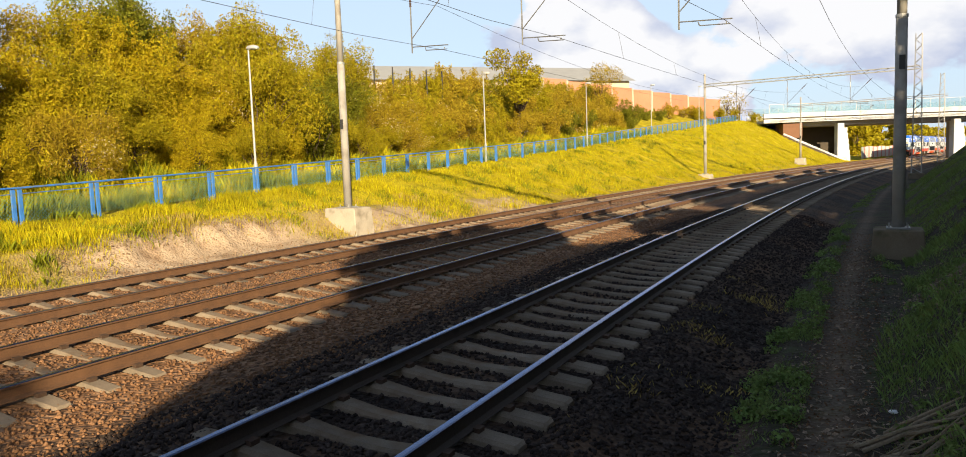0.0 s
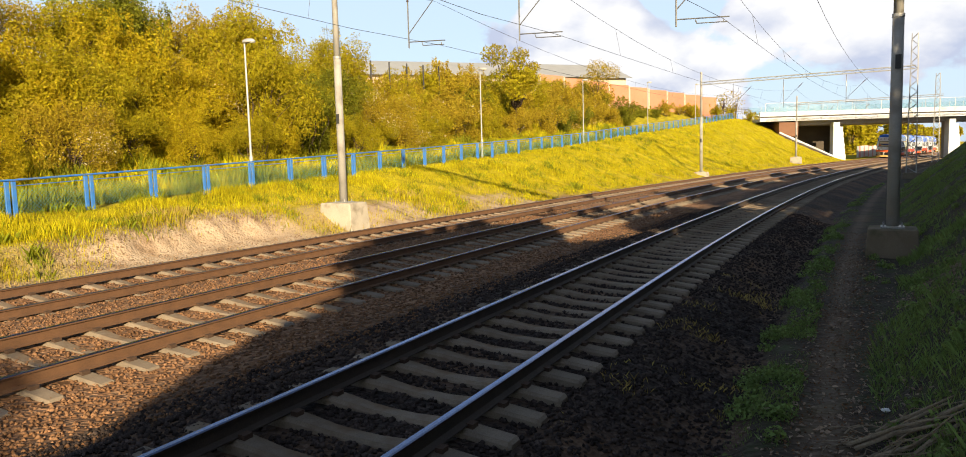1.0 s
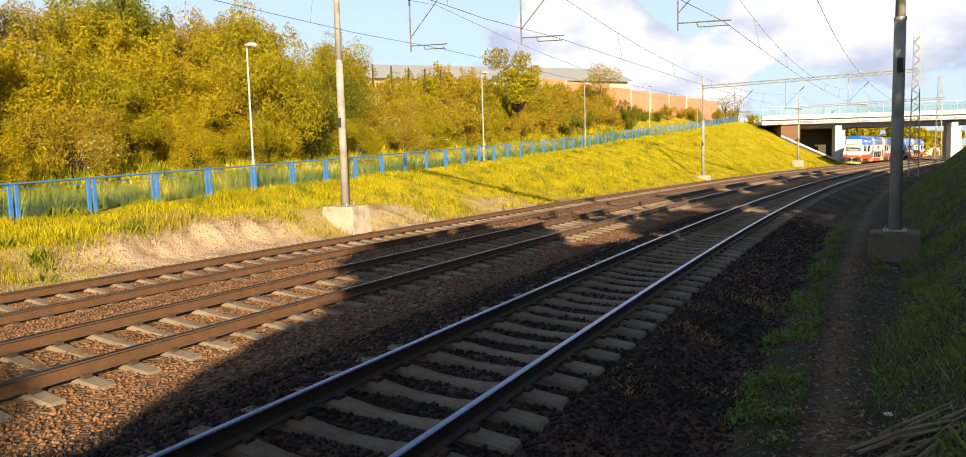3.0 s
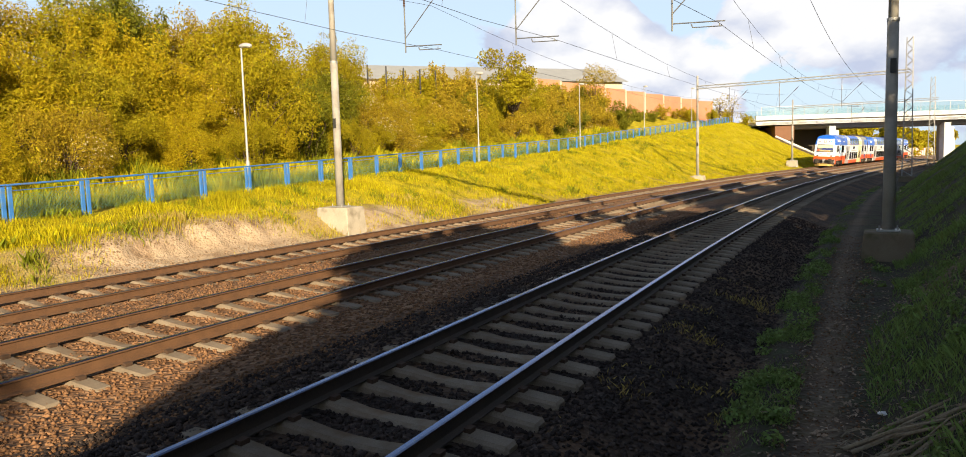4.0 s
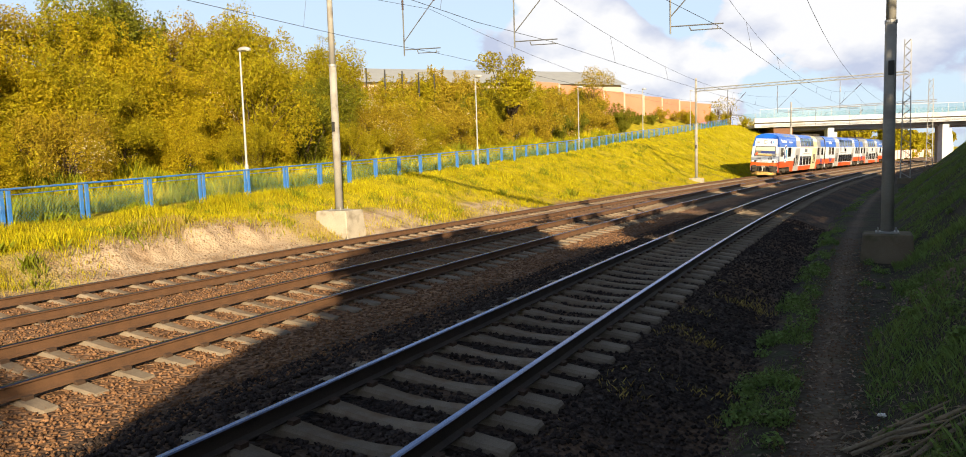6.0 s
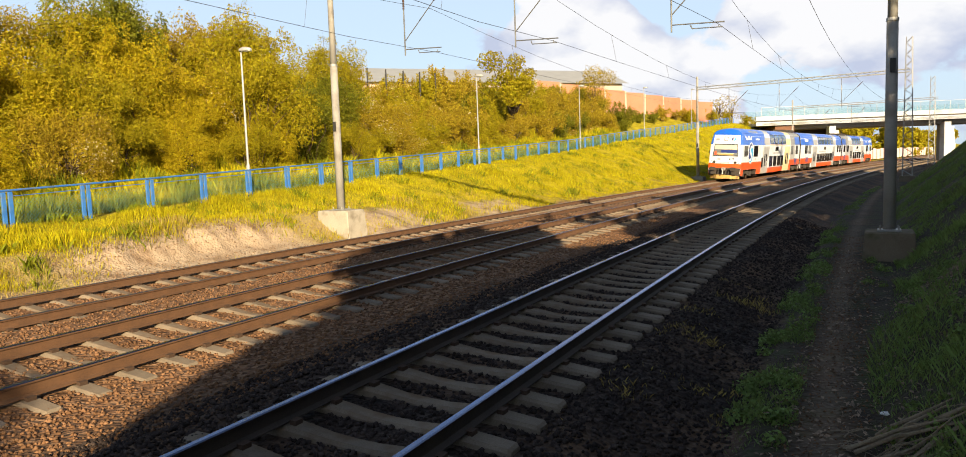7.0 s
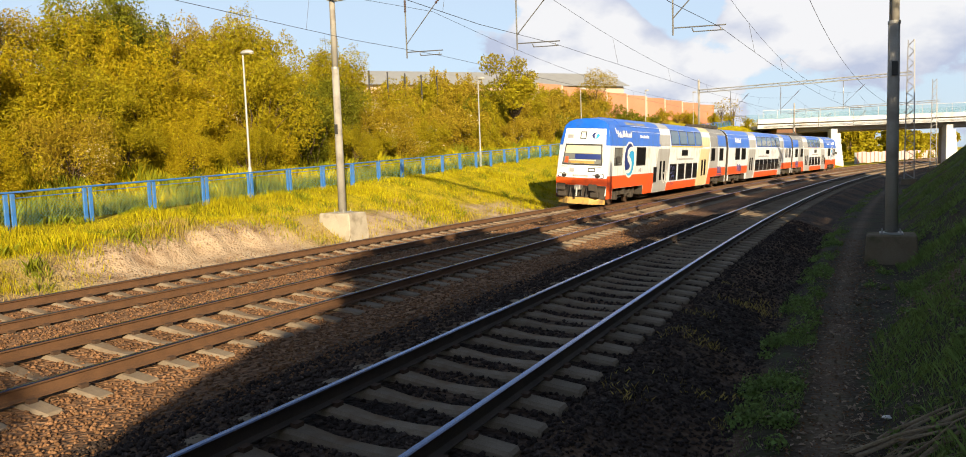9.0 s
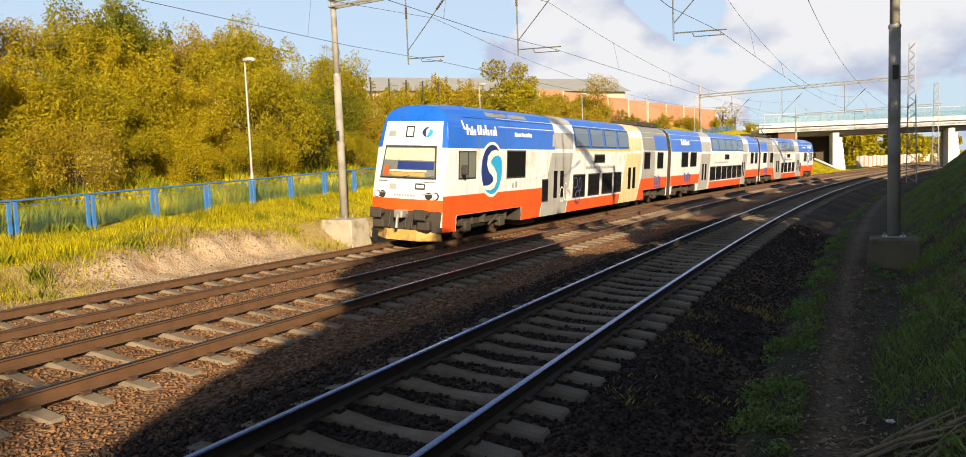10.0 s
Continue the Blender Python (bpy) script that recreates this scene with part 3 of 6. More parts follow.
# ---- tracks ----
RAIL_PROFILE = [(-0.075, -0.172), (0.075, -0.172), (0.075, -0.160), (0.012, -0.140), (0.010, -0.045), (0.034, -0.034), (0.036, -0.012), (0.026, -0.002),
                (-0.026, -0.002), (-0.036, -0.012), (-0.034, -0.034), (-0.010, -0.045), (-0.012, -0.140), (-0.075, -0.160)]


def rail_mesh(n, z):
    st = np.concatenate([np.arange(-12, 60, 1.5), np.arange(60, 330, 3.0)])
    k = len(RAIL_PROFILE)
    verts, faces, mats = [], [], []
    for s in st:
        for (a, b) in RAIL_PROFILE:
            verts.append(on_axis(s, n + a, z + b))
    for i in range(len(st) - 1):
        for j in range(k):
            a, b = i * k + j, i * k + (j + 1) % k
            faces.append((a, b, b + k, a + k))
            mats.append(1 if j in (6, 7, 8) else 0)
    return verts, faces, mats


def sleeper_data():
    """Concrete sleeper: thick under the rails, waisted and lower in the middle, with fastenings."""
    bm = bmesh.new()
    xs = [-1.30, -1.27, -1.0, -0.75, -0.5, -0.25, 0, 0.25, 0.5, 0.75, 1.0, 1.27, 1.30]
    tops = [-0.225, -0.20, -0.188, -0.176, -0.190, -0.212, -0.216, -0.212, -0.190, -0.176, -0.188, -0.20, -0.225]
    wide = [0.10, 0.115, 0.12, 0.122, 0.112, 0.10, 0.096, 0.10, 0.112, 0.122, 0.12, 0.115, 0.10]
    rings = []
    for x, t, w in zip(xs, tops, wide):
        rings.append([bm.verts.new((x, y, z)) for y, z in ((-w - 0.02, -0.36), (-w, t - 0.03), (-w + 0.03, t), (w - 0.03, t), (w, t - 0.03), (w + 0.02, -0.36))])
    for r0, r1 in zip(rings, rings[1:]):
        for j in range(5):
            bm.faces.new((r0[j], r1[j], r1[j + 1], r0[j + 1]))
    bm.faces.new(rings[0]); bm.faces.new(rings[-1][::-1])
    for f in bm.faces:
        f.smooth = False
    bmesh.ops.recalc_face_normals(bm, faces=bm.faces)
    me = bpy.data.meshes.new("sleeper")
    for x in (-0.7525, 0.7525):
        for sx in (-0.115, 0.115):
            before = set(bm.faces)
            box(bm, x + sx, 0, -0.165, 0.07, 0.10, 0.05)
            for f in set(bm.faces) - before:
                f.material_index = 1
    bm.to_mesh(me); bm.free()
    me.materials.append(M_SLEEPER); me.materials.append(M_CLIP)
    return me


def make_tracks():
    data = sleeper_data()
    rnd = random.Random(4)
    words = {"A": "far rusty railway track on sunlit concrete sleepers", "B": "middle railway track with worn rails on concrete sleepers",
             "C": "shaded railway track with polished shiny rails on concrete sleepers"}
    for key in "CBA":
        n0, z0 = TRACK_N[key], TRACK_Z[key]
        track = empty("railway_track", Matrix(), words[key], "track", "tracks in the cutting", "structure")
        for sg in (-1, 1):
            v, f, mi = rail_mesh(n0 + sg * 0.7525, z0 - sg * CANT / 2)
            # the near track takes the rail steel darkened for shade
            rail = mesh_part("rail", v, f, [M_RAIL_SHADED if key == "C" else M_RAIL, M_RAILTOP if key != "A" else M_RAILTOP_DULL], track)
            rail.data.polygons.foreach_set("material_index", mi)
        rest_v, rest_f = [], []
        count = 0
        s = -7.67 + {"A": 0.21, "B": 0.37, "C": 0.0}[key]
        while s < 300:
            jog = rnd.uniform(-0.02, 0.02)
            m = axis_pose(s + jog, n0 + rnd.uniform(-0.015, 0.015), z0 + rnd.uniform(-0.012, 0.004), rnd.uniform(-0.8, 0.8)) @ pose(0, 0, 0, 0, SLOPE, 0)
            if count < 298:
                ob = new("sleeper", data)
                ob.parent = track
                ob.matrix_world = m
            else:
                base = len(rest_v)
                rest_v += [m @ v.co for v in data.vertices]
                rest_f += [tuple(base + i for i in p.vertices) for p in data.polygons]
            count += 1
            s += 0.6
        far = mesh_part("sleepers_beyond", rest_v, rest_f, M_SLEEPER, track)
        far["kind"] = "stuff"


def scatter_stones(name, s0, s1, n0, n1, count, size, seed, label, mat):
    """Broken ballast as one object."""
    r = np.random.RandomState(seed)
    s = s0 + (s1 - s0) * r.rand(count) ** 1.5
    n = r.uniform(n0, n1, count)
    keep = np.ones(count, bool)
    for key in "ABC":
        for sg in (-1, 1):
            keep &= np.abs(n - TRACK_N[key] - sg * 0.7525) > 0.10
    s, n = s[keep], n[keep]
    x, y = axis_xy(s, n)
    z = ground_z(s, n)
    k = len(s)
    base = np.array([(1, 0, 0), (-0.5, 0.86, 0), (-0.5, -0.86, 0.1), (0.1, 0.1, 0.8), (-0.1, 0, -0.8), (0.4, 0.7, 0.4)])
    tri = np.array([(0, 5, 3), (5, 1, 3), (1, 2, 3), (2, 0, 3), (5, 0, 4), (1, 5, 4), (2, 1, 4), (0, 2, 4)])
    v = base[None] * (size * r.uniform(0.5, 1.25, (k, 1, 1))) * r.uniform(0.6, 1.2, (k, 6, 3))
    a = r.uniform(0, 6.283, k)
    t = r.uniform(-0.6, 0.6, k)
    ca, sa, ct, st = np.cos(a), np.sin(a), np.cos(t), np.sin(t)
    vx, vy, vz = v[..., 0], v[..., 1], v[..., 2]
    vy, vz = vy * ct[:, None] - vz * st[:, None], vy * st[:, None] + vz * ct[:, None]
    vx, vy = vx * ca[:, None] - vy * sa[:, None], vx * sa[:, None] + vy * ca[:, None]
    V = np.stack([vx + x[:, None], vy + y[:, None], vz + (z + size * 0.15)[:, None]], -1).reshape(-1, 3)
    F = (tri[None] + (np.arange(k) * 6)[:, None, None]).reshape(-1, 3)
    tagged(new(name, array_mesh(name, V, F, mat)), label, "gravel", kind="stuff")


make_tracks()


# ---- catenary: portals, masts, wires ----
PORTALS = [20.7, 70.0, 112.0]
MAST_L, MAST_R = -12.8, 4.55
CONTACT_Z, CARRIER_Z, BEAM_Z, WIRE_N = 5.92, 7.35, 8.5, 0.65
# how far the wires of each track are pulled aside and lowered at the first portal
PULL = {"A": (0.15, 0.0), "B": (-0.13, -0.16), "C": (-0.38, -0.26)}


def pulled(key, s):
    k = float(np.interp(s, (20.7, 70.0), (1.0, 0.0)))
    return PULL[key][0] * k, PULL[key][1] * k




def plinth(parent, w, d, h, z0, mat=None):
    bm = bmesh.new()
    r = bmesh.ops.create_cube(bm, size=1)
    for v in r["verts"]:
        k = 1.0 if v.co.z > 0 else 1.12
        v.co = Vector((v.co.x * w * k, v.co.y * d * k, z0 + (v.co.z - 0.5) * h))
    bmesh.ops.bevel(bm, geom=list(bm.edges), offset=0.03, segments=1, affect="EDGES")
    return part("plinth", bm, mat or M_CONCRETE, parent, "weathered concrete foundation block")


def round_mast(s, n, z0, ph, pw, label):
    thing = empty("catenary_mast", axis_pose(s, n, z0), label, "mast", "catenary masts")
    bm = bmesh.new()
    tube(bm, (0, 0, -0.05), (0, 0, 5.2), 0.145, 0.128, 16)
    tube(bm, (0, 0, 5.15), (0, 0, 9.6 - z0), 0.112, 0.09, 16)
    for f in bm.faces:
        f.smooth = len(f.verts) == 4
    part("pole", bm, M_MAST, thing)
    bm = bmesh.new()
    box(bm, 0, 0, 0.02, 0.52, 0.52, 0.04, 0.006)
    for a in (-0.2, 0.2):
        for b in (-0.2, 0.2):
            tube(bm, (a, b, 0.03), (a, b, 0.12), 0.02, 0.02, 6)
    part("base_plate", bm, M_STEEL, thing)
    bm = bmesh.new()
    tube(bm, (0, 0, 5.12), (0, 0, 5.2), 0.14, 0.14, 16)
    part("collar", bm, M_STEEL, thing)
    bm = bmesh.new()
    box(bm, 0.02, -0.148, 4.05 if n > 0 else 3.0, 0.13, 0.02, 0.34, 0.004)
    part("mast_sign", bm, M_GASKET, thing, "small dark number plate")
    plinth(thing, pw, 1.0, ph, 0.0, M_CONCRETE_OLD if n > 0 else None)
    return thing


def lattice_mast(s, n, z0, top, label):
    thing = empty("lattice_mast", axis_pose(s, n, z0), label, "mast", "lattice masts")
    w0, w1, h = 0.36, 0.22, top - z0
    for a, b in ((-1, -1), (-1, 1), (1, -1), (1, 1)):
        bm = bmesh.new()
        tube(bm, (a * w0, b * w0 * 0.7, -0.1), (a * w1, b * w1 * 0.7, h), 0.045, 0.035, 4)
        part("corner_post", bm, M_STEEL, thing)
    steps = 24
    for side in range(4):
        bm = bmesh.new()
        for i in range(steps):
            za, zb = h * i / steps, h * (i + 1) / steps
            wa, wb = w0 + (w1 - w0) * i / steps, w0 + (w1 - w0) * (i + 1) / steps
            sg = 1 if i % 2 else -1
            if side < 2:
                k = -1 if side == 0 else 1
                tube(bm, (-sg * wa, k * wa * 0.7, za), (sg * wb, k * wb * 0.7, zb), 0.022, 0.022, 4)
            else:
                k = -1 if side == 2 else 1
                tube(bm, (k * wa, -sg * wa * 0.7, za), (k * wb, sg * wb * 0.7, zb), 0.022, 0.022, 4)
        part("lattice_brace", bm, M_STEEL, thing)
    plinth(thing, 1.1, 1.0, 0.7, 0.0, M_CONCRETE_OLD)
    return thing


def portal_beam(s, nl, nr, z):
    thing = empty("portal_beam", axis_pose(s, 0, z), "slim grey steel lattice beam spanning the tracks", "catenary beam", "portal beams")
    half = 0.12
    for dz in (-half, half):
        for dy in (-0.14, 0.14):
            bm = bmesh.new()
            box(bm, (nl + nr) / 2, dy, dz, nr - nl, 0.06, 0.06)
            part("chord", bm, M_STEEL, thing)
    bm = bmesh.new()
    k = int((nr - nl) / 0.7)
    for i in range(k):
        x0, x1 = nl + (nr - nl) * i / k, nl + (nr - nl) * (i + 1) / k
        sg = 1 if i % 2 else -1
        for dy in (-0.14, 0.14):
            tube(bm, (x0, dy, -half * sg), (x1, dy, half * sg), 0.009, 0.009, 4)
        tube(bm, (x0, -0.14, half), (x1, 0.14, half), 0.012, 0.012, 4)
    part("lattice_web", bm, M_STEEL, thing)
    return thing


def wire_support(s, key, z_beam):
    """Drop tube, steady arm and stay that hold the wires of one track below the beam."""
    dx, dz = pulled(key, s)
    thing = empty("wire_support", axis_pose(s, TRACK_N[key], 0) @ Matrix.Translation((dx, 0, dz)), "dark steel drop tube with steady arm holding the overhead wires", "catenary arm", "overhead wire supports")
    x = -0.42
    bm = bmesh.new(); tube(bm, (x, 0, z_beam - 0.2 - dz), (x, 0, 5.84), 0.023, 0.023, 8); part("drop_tube", bm, M_ARM, thing)
    bm = bmesh.new(); tube(bm, (x, 0, 6.04), (1.0, 0, 5.97), 0.017, 0.017, 6); part("arm", bm, M_ARM, thing)
    bm = bmesh.new(); tube(bm, (0.1, 0, 5.98), (0.14, 0, 5.88), 0.016, 0.016, 6); tube(bm, (0.14, 0, 5.88), (0.95, 0, 5.84), 0.014, 0.014, 6)
    tube(bm, (WIRE_N + 0.2, 0, 5.84), (WIRE_N + 0.2, 0, CONTACT_Z), 0.012, 0.012, 6); part("steady_arm", bm, M_ARM, thing)
    foot, tip = Vector((x, 0, 6.30)), Vector((WIRE_N, 0, CARRIER_Z + 0.02))
    tip = foot.lerp(tip, min(1.55, (z_beam - 0.15 - dz - foot.z) / (tip.z - foot.z)))
    bm = bmesh.new(); tube(bm, foot, tip, 0.017, 0.017, 6); part("stay", bm, M_ARM, thing)
    for a, b in (((x, 0, 7.35), (x, 0, 7.75)), (tuple(foot.lerp(tip, 0.72)), tuple(foot.lerp(tip, 0.92)))):
        bm = bmesh.new()
        a, b = Vector(a), Vector(b)
        for j in range(5):
            c = a.lerp(b, (j + 0.5) / 5)
            tube(bm, c - (b - a) * 0.07, c + (b - a) * 0.07, 0.042, 0.032, 8)
        part("insulator", bm, M_CERAMIC, thing)
    return thing


def wire(name, points, r, label):
    cu = bpy.data.curves.new(name, "CURVE")
    cu.dimensions, cu.bevel_depth, cu.bevel_resolution = "3D", r, 1
    sp = cu.splines.new("POLY")
    sp.points.add(len(points) - 1)
    for q, p in zip(sp.points, points):
        q.co = (*p, 1)
    cu.materials.append(M_WIRE)
    return tagged(new(name, cu), label, "wire", "overhead wires")


def make_wires():
    stops = [-28.0] + PORTALS + [152.0, 200.0]
    for key in "ABC":
        z0 = TRACK_Z[key]
        con, car = [], []
        for a, b in zip(stops, stops[1:]):
            low = 1.05 if b - a > 40 else 0.8
            for t in np.linspace(0, 1, 13)[:-1]:
                s = a + (b - a) * t
                top = CARRIER_Z if s < 130 else 6.7
                dx, dz = pulled(key, s)
                con.append(on_axis(s, TRACK_N[key] + WIRE_N + dx + 0.2 * math.cos(math.pi * t), CONTACT_Z + z0 + dz))
                car.append(on_axis(s, TRACK_N[key] + WIRE_N + dx, top - 4 * low * t * (1 - t) + z0 + dz))
        wire("contact_wire", con, 0.0065, "taut dark contact wire above the track")
        wire("carrier_wire", car, 0.006, "sagging dark carrier wire above the track")
        drop = empty("dropper_set", Matrix(), "thin vertical droppers between the overhead wires", "wire", "overhead wires")
        for a, b in zip(stops[:4], stops[1:5]):
            low = 1.05 if b - a > 40 else 0.8
            for t in np.linspace(0.12, 0.88, 6):
                s = a + (b - a) * t
                dx, dz = pulled(key, s)
                bm = bmesh.new()
                tube(bm, on_axis(s, TRACK_N[key] + WIRE_N + dx + 0.2 * math.cos(math.pi * t), CONTACT_Z + z0 + dz), on_axis(s, TRACK_N[key] + WIRE_N + dx, CARRIER_Z - 4 * low * t * (1 - t) + z0 + dz), 0.005, 0.005, 4, False)
                part("dropper", bm, M_WIRE, drop)


def make_feeder():
    wire("feeder_wire", [on_axis(s, 2.5, 6.5) for s in np.arange(-28, 113, 4.0)], 0.008, "single dark feeder wire beside the near track")


def make_catenary():
    round_mast(PORTALS[0], MAST_L, 0.64, 1.15, 1.35, "tall weathered round concrete catenary mast on a block plinth")
    round_mast(PORTALS[0], MAST_R, 0.12, 0.85, 1.08, "dark shaded round catenary mast on a mossy block plinth")
    round_mast(PORTALS[1], MAST_L, 0.15, 0.8, 1.2, "slender grey catenary mast on the meadow slope")
    round_mast(PORTALS[2], MAST_L - 0.3, 0.95, 1.0, 1.3, "slender grey catenary mast near the bridge")
    lattice_mast(PORTALS[1], MAST_R, -0.1, 11.2, "grey riveted lattice steel mast beside the tracks")
    lattice_mast(PORTALS[2] - 4, MAST_R - 0.25, 0.0, 11.0, "distant grey lattice steel mast near the bridge")
    for s in PORTALS:
        portal_beam(s, MAST_L - 0.1, MAST_R + 0.1, BEAM_Z - 0.2 * (s < 30))
        for key in "ABC":
            wire_support(s, key, BEAM_Z)
    make_wires()
    make_feeder()


make_catenary()


# ---- fence and lamps along the footway ----
def make_fence():
    fence = empty("fence", Matrix(), "bright blue metal tube fence with wire mesh panels along a footway", "fence")
    pitch = 2.36
    s = -2.65
    bottoms, tops = [], []
    post = bmesh.new()
    box(post, 0, 0, 0.46, 0.06, 0.115, 1.12, 0.006)
    post_me = bpy.data.meshes.new("post"); post.to_mesh(post_me); post.free(); post_me.materials.append(M_BLUE)
    while s < 140:
        gap = 0.19
        a, b = s + gap / 2, s + pitch - gap / 2
        for q in (a, b):
            ob = new("post", post_me)
            ob.parent = fence
            ob.matrix_world = axis_pose(q, float(fence_n(q)), float(fence_z(q)))
        na, nb, za, zb = float(fence_n(a)), float(fence_n(b)), float(fence_z(a)), float(fence_z(b))
        for dz, r in ((0.90, 0.012),):
            bm = bmesh.new()
            tube(bm, on_axis(a, na, za + dz), on_axis(b, nb, zb + dz), r, r, 6)
            part("rail_bar", bm, M_BLUE, fence)
        if s < 138:
            bm = bmesh.new()
            step = 0.11 if s < 40 else 0.2
            k = int(pitch / step)
            wire_r = 0.003 if s < 40 else 0.007
            for i in range(-5, k + 1):
                for dirn in (1, -1):
                    u0, u1 = (i * step, i * step + 0.68)
                    v0, v1 = (0.13, 0.81) if dirn > 0 else (0.81, 0.13)
                    lo, hi = max(u0, 0), min(u1, pitch - gap)
                    if hi - lo < 0.05:
                        continue
                    f0, f1 = (lo - u0) / (u1 - u0), (hi - u0) / (u1 - u0)
                    p0, p1 = lo / (pitch - gap), hi / (pitch - gap)
                    A = on_axis(a, na, za).lerp(on_axis(b, nb, zb), p0); B = on_axis(a, na, za).lerp(on_axis(b, nb, zb), p1)
                    A.z += v0 + (v1 - v0) * f0; B.z += v0 + (v1 - v0) * f1
                    tube(bm, A, B, wire_r, wire_r, 3, False)
            part("wire_mesh", bm, M_MESH, fence, "diamond wire mesh")
        # top hand rail joins panel to panel
        bm = bmesh.new()
        c = s + pitch
        tube(bm, on_axis(s, float(fence_n(s)), float(fence_z(s)) + 1.06), on_axis(c, float(fence_n(c)), float(fence_z(c)) + 1.06), 0.03, 0.03, 6)
        part("handrail", bm, M_BLUE, fence)
        s += pitch


def street_lamp(s, h):
    n = float(fence_n(s)) - 0.55
    z = float(ground_z(s, n))
    thing = empty("street_lamp", axis_pose(s, n, z, -75), "pale grey steel lamp post with a flat cobra lamp head", "street lamp", "lamps along the footway")
    bm = bmesh.new()
    tube(bm, (0, 0, -0.1), (0, 0, 1.2), 0.078, 0.078, 10)
    tube(bm, (0, 0, 1.2), (0, 0, 1.3), 0.078, 0.048, 10)
    tube(bm, (0, 0, 1.3), (0, 0, h), 0.048, 0.034, 10)
    part("pole", bm, M_LAMPPOST, thing)
    bm = bmesh.new()
    bmesh.ops.create_uvsphere(bm, u_segments=12, v_segments=8, radius=1)
    for v in bm.verts:
        v.co = Vector((v.co.x * 0.15, v.co.y * 0.30 + 0.20, max(v.co.z, -0.25) * 0.13 + h + 0.05))
    part("lamp_head", bm, M_LAMPPOST, thing)
    bm = bmesh.new()
    box(bm, 0, 0.24, h + 0.01, 0.17, 0.42, 0.04, 0.015)
    part("lamp_cover", bm, M_DEFLECT, thing, "milky lamp cover")
    return thing


make_fence()
for lamp_s, lamp_h in ((21.55, 5.78), (44.0, 6.05), (65.9, 6.05), (88.6, 6.15), (113.0, 6.15)):
    street_lamp(lamp_s, lamp_h)


# ---- bridge ----
def make_bridge():
    """Road bridge across the cutting; its near edge runs from (50, 131.5) to (90, 126.5)."""
    bridge = empty("road_bridge", pose(67.5, 129.5, 0, 0, 0, -5.0), "white concrete road bridge on slim piers with green glass screens", "bridge")
    x0, x1, z0, z1, deep = -12.8, 75, 6.75, 7.35, 11.5
    bm = bmesh.new(); box(bm, (x0 + x1) / 2, deep / 2 + 0.9, (z0 + z1) / 2 - 0.25, x1 - x0, deep - 2.6, 0.9, 0.05); part("girder", bm, M_SOFFIT, bridge, "grey girder under the deck")
    bm = bmesh.new(); box(bm, (x0 + x1) / 2, deep / 2, z1 + 0.05, x1 - x0 + 6, deep, 0.5, 0.04); part("deck", bm, M_BRIDGE, bridge)
    for y in (0.15, deep - 0.15):
        bm = bmesh.new(); box(bm, (x0 + x1) / 2, y, z1 + 0.08, x1 - x0 + 8, 0.30, 0.66, 0.03); part("fascia", bm, M_BRIDGE, bridge, "white edge beam of the deck")
        # recess coloured dark to draw the shadow line below the parapet
        bm = bmesh.new(); box(bm, (x0 + x1) / 2, y + (0.14 if y < 1 else -0.14), z1 + 0.52, x1 - x0 + 8, 0.22, 0.24); part("shadow_gap", bm, M_BRIDGE_SHADE, bridge, "recess below the parapet with its shadow put into the colour")
        bm = bmesh.new(); box(bm, (x0 + x1) / 2, y, z1 + 1.02, x1 - x0 + 8, 0.34, 0.78, 0.03); part("parapet", bm, M_BRIDGE, bridge, "white painted parapet")
    # glass screens above the parapets
    x = x0 - 3.0
    while x < x1:
        for y in (0.15, deep - 0.15):
            bm = bmesh.new(); box(bm, x, y, z1 + 2.20, 0.05, 0.05, 1.6); part("screen_post", bm, M_STEEL, bridge)
            bm = bmesh.new(); box(bm, x + 1.25, y, z1 + 2.20, 2.40, 0.025, 1.5); part("screen_pane", bm, M_SCREEN, bridge, "green tinted glass pane")
        x += 2.5
    bm = bmesh.new(); box(bm, (x0 + x1) / 2, 0.15, z1 + 3.02, x1 - x0 + 6, 0.05, 0.05); part("screen_rail", bm, M_STEEL, bridge)
    # piers: stepped slabs
    for px in (-3.0, 16.9, 46.0):
        bm = bmesh.new()
        box(bm, px, 1.9, 3.0, 1.15, 1.6, 7.4, 0.05)
        for i in range(6):
            box(bm, px + 0.85 + i * 0.02, 2.0 + i * 0.05, 2.7 - i * 0.50, 0.7 + 0.22 * i, 1.3, 6.6 - i * 1.0 - 0.3, 0.02)
        part("pier", bm, M_BRIDGE, bridge, "white stepped concrete pier")
        bm = bmesh.new(); box(bm, px + 2.4, 7.2, 3.0, 1.6, 1.4, 7.0, 0.05); part("pier", bm, M_SOFFIT, bridge)
    # left abutment and its paved slope
    bm = bmesh.new(); box(bm, x0 + 1.2, deep / 2, 5.6, 3.4, deep - 1.0, 2.6, 0.05); part("abutment", bm, M_BRICK, bridge, "brownish abutment wall")
    # added slab that stands in for the shaded slope and bushes behind the pier
    bm = bmesh.new(); box(bm, -6.9, 9.6, 2.6, 12.6, 0.6, 7.6, 0.05); part("shade_slab", bm, M_BRIDGE_SHADE, bridge, "added dark slab for the shaded slope and bushes under the deck")
    for i in range(3):
        bm = bmesh.new()
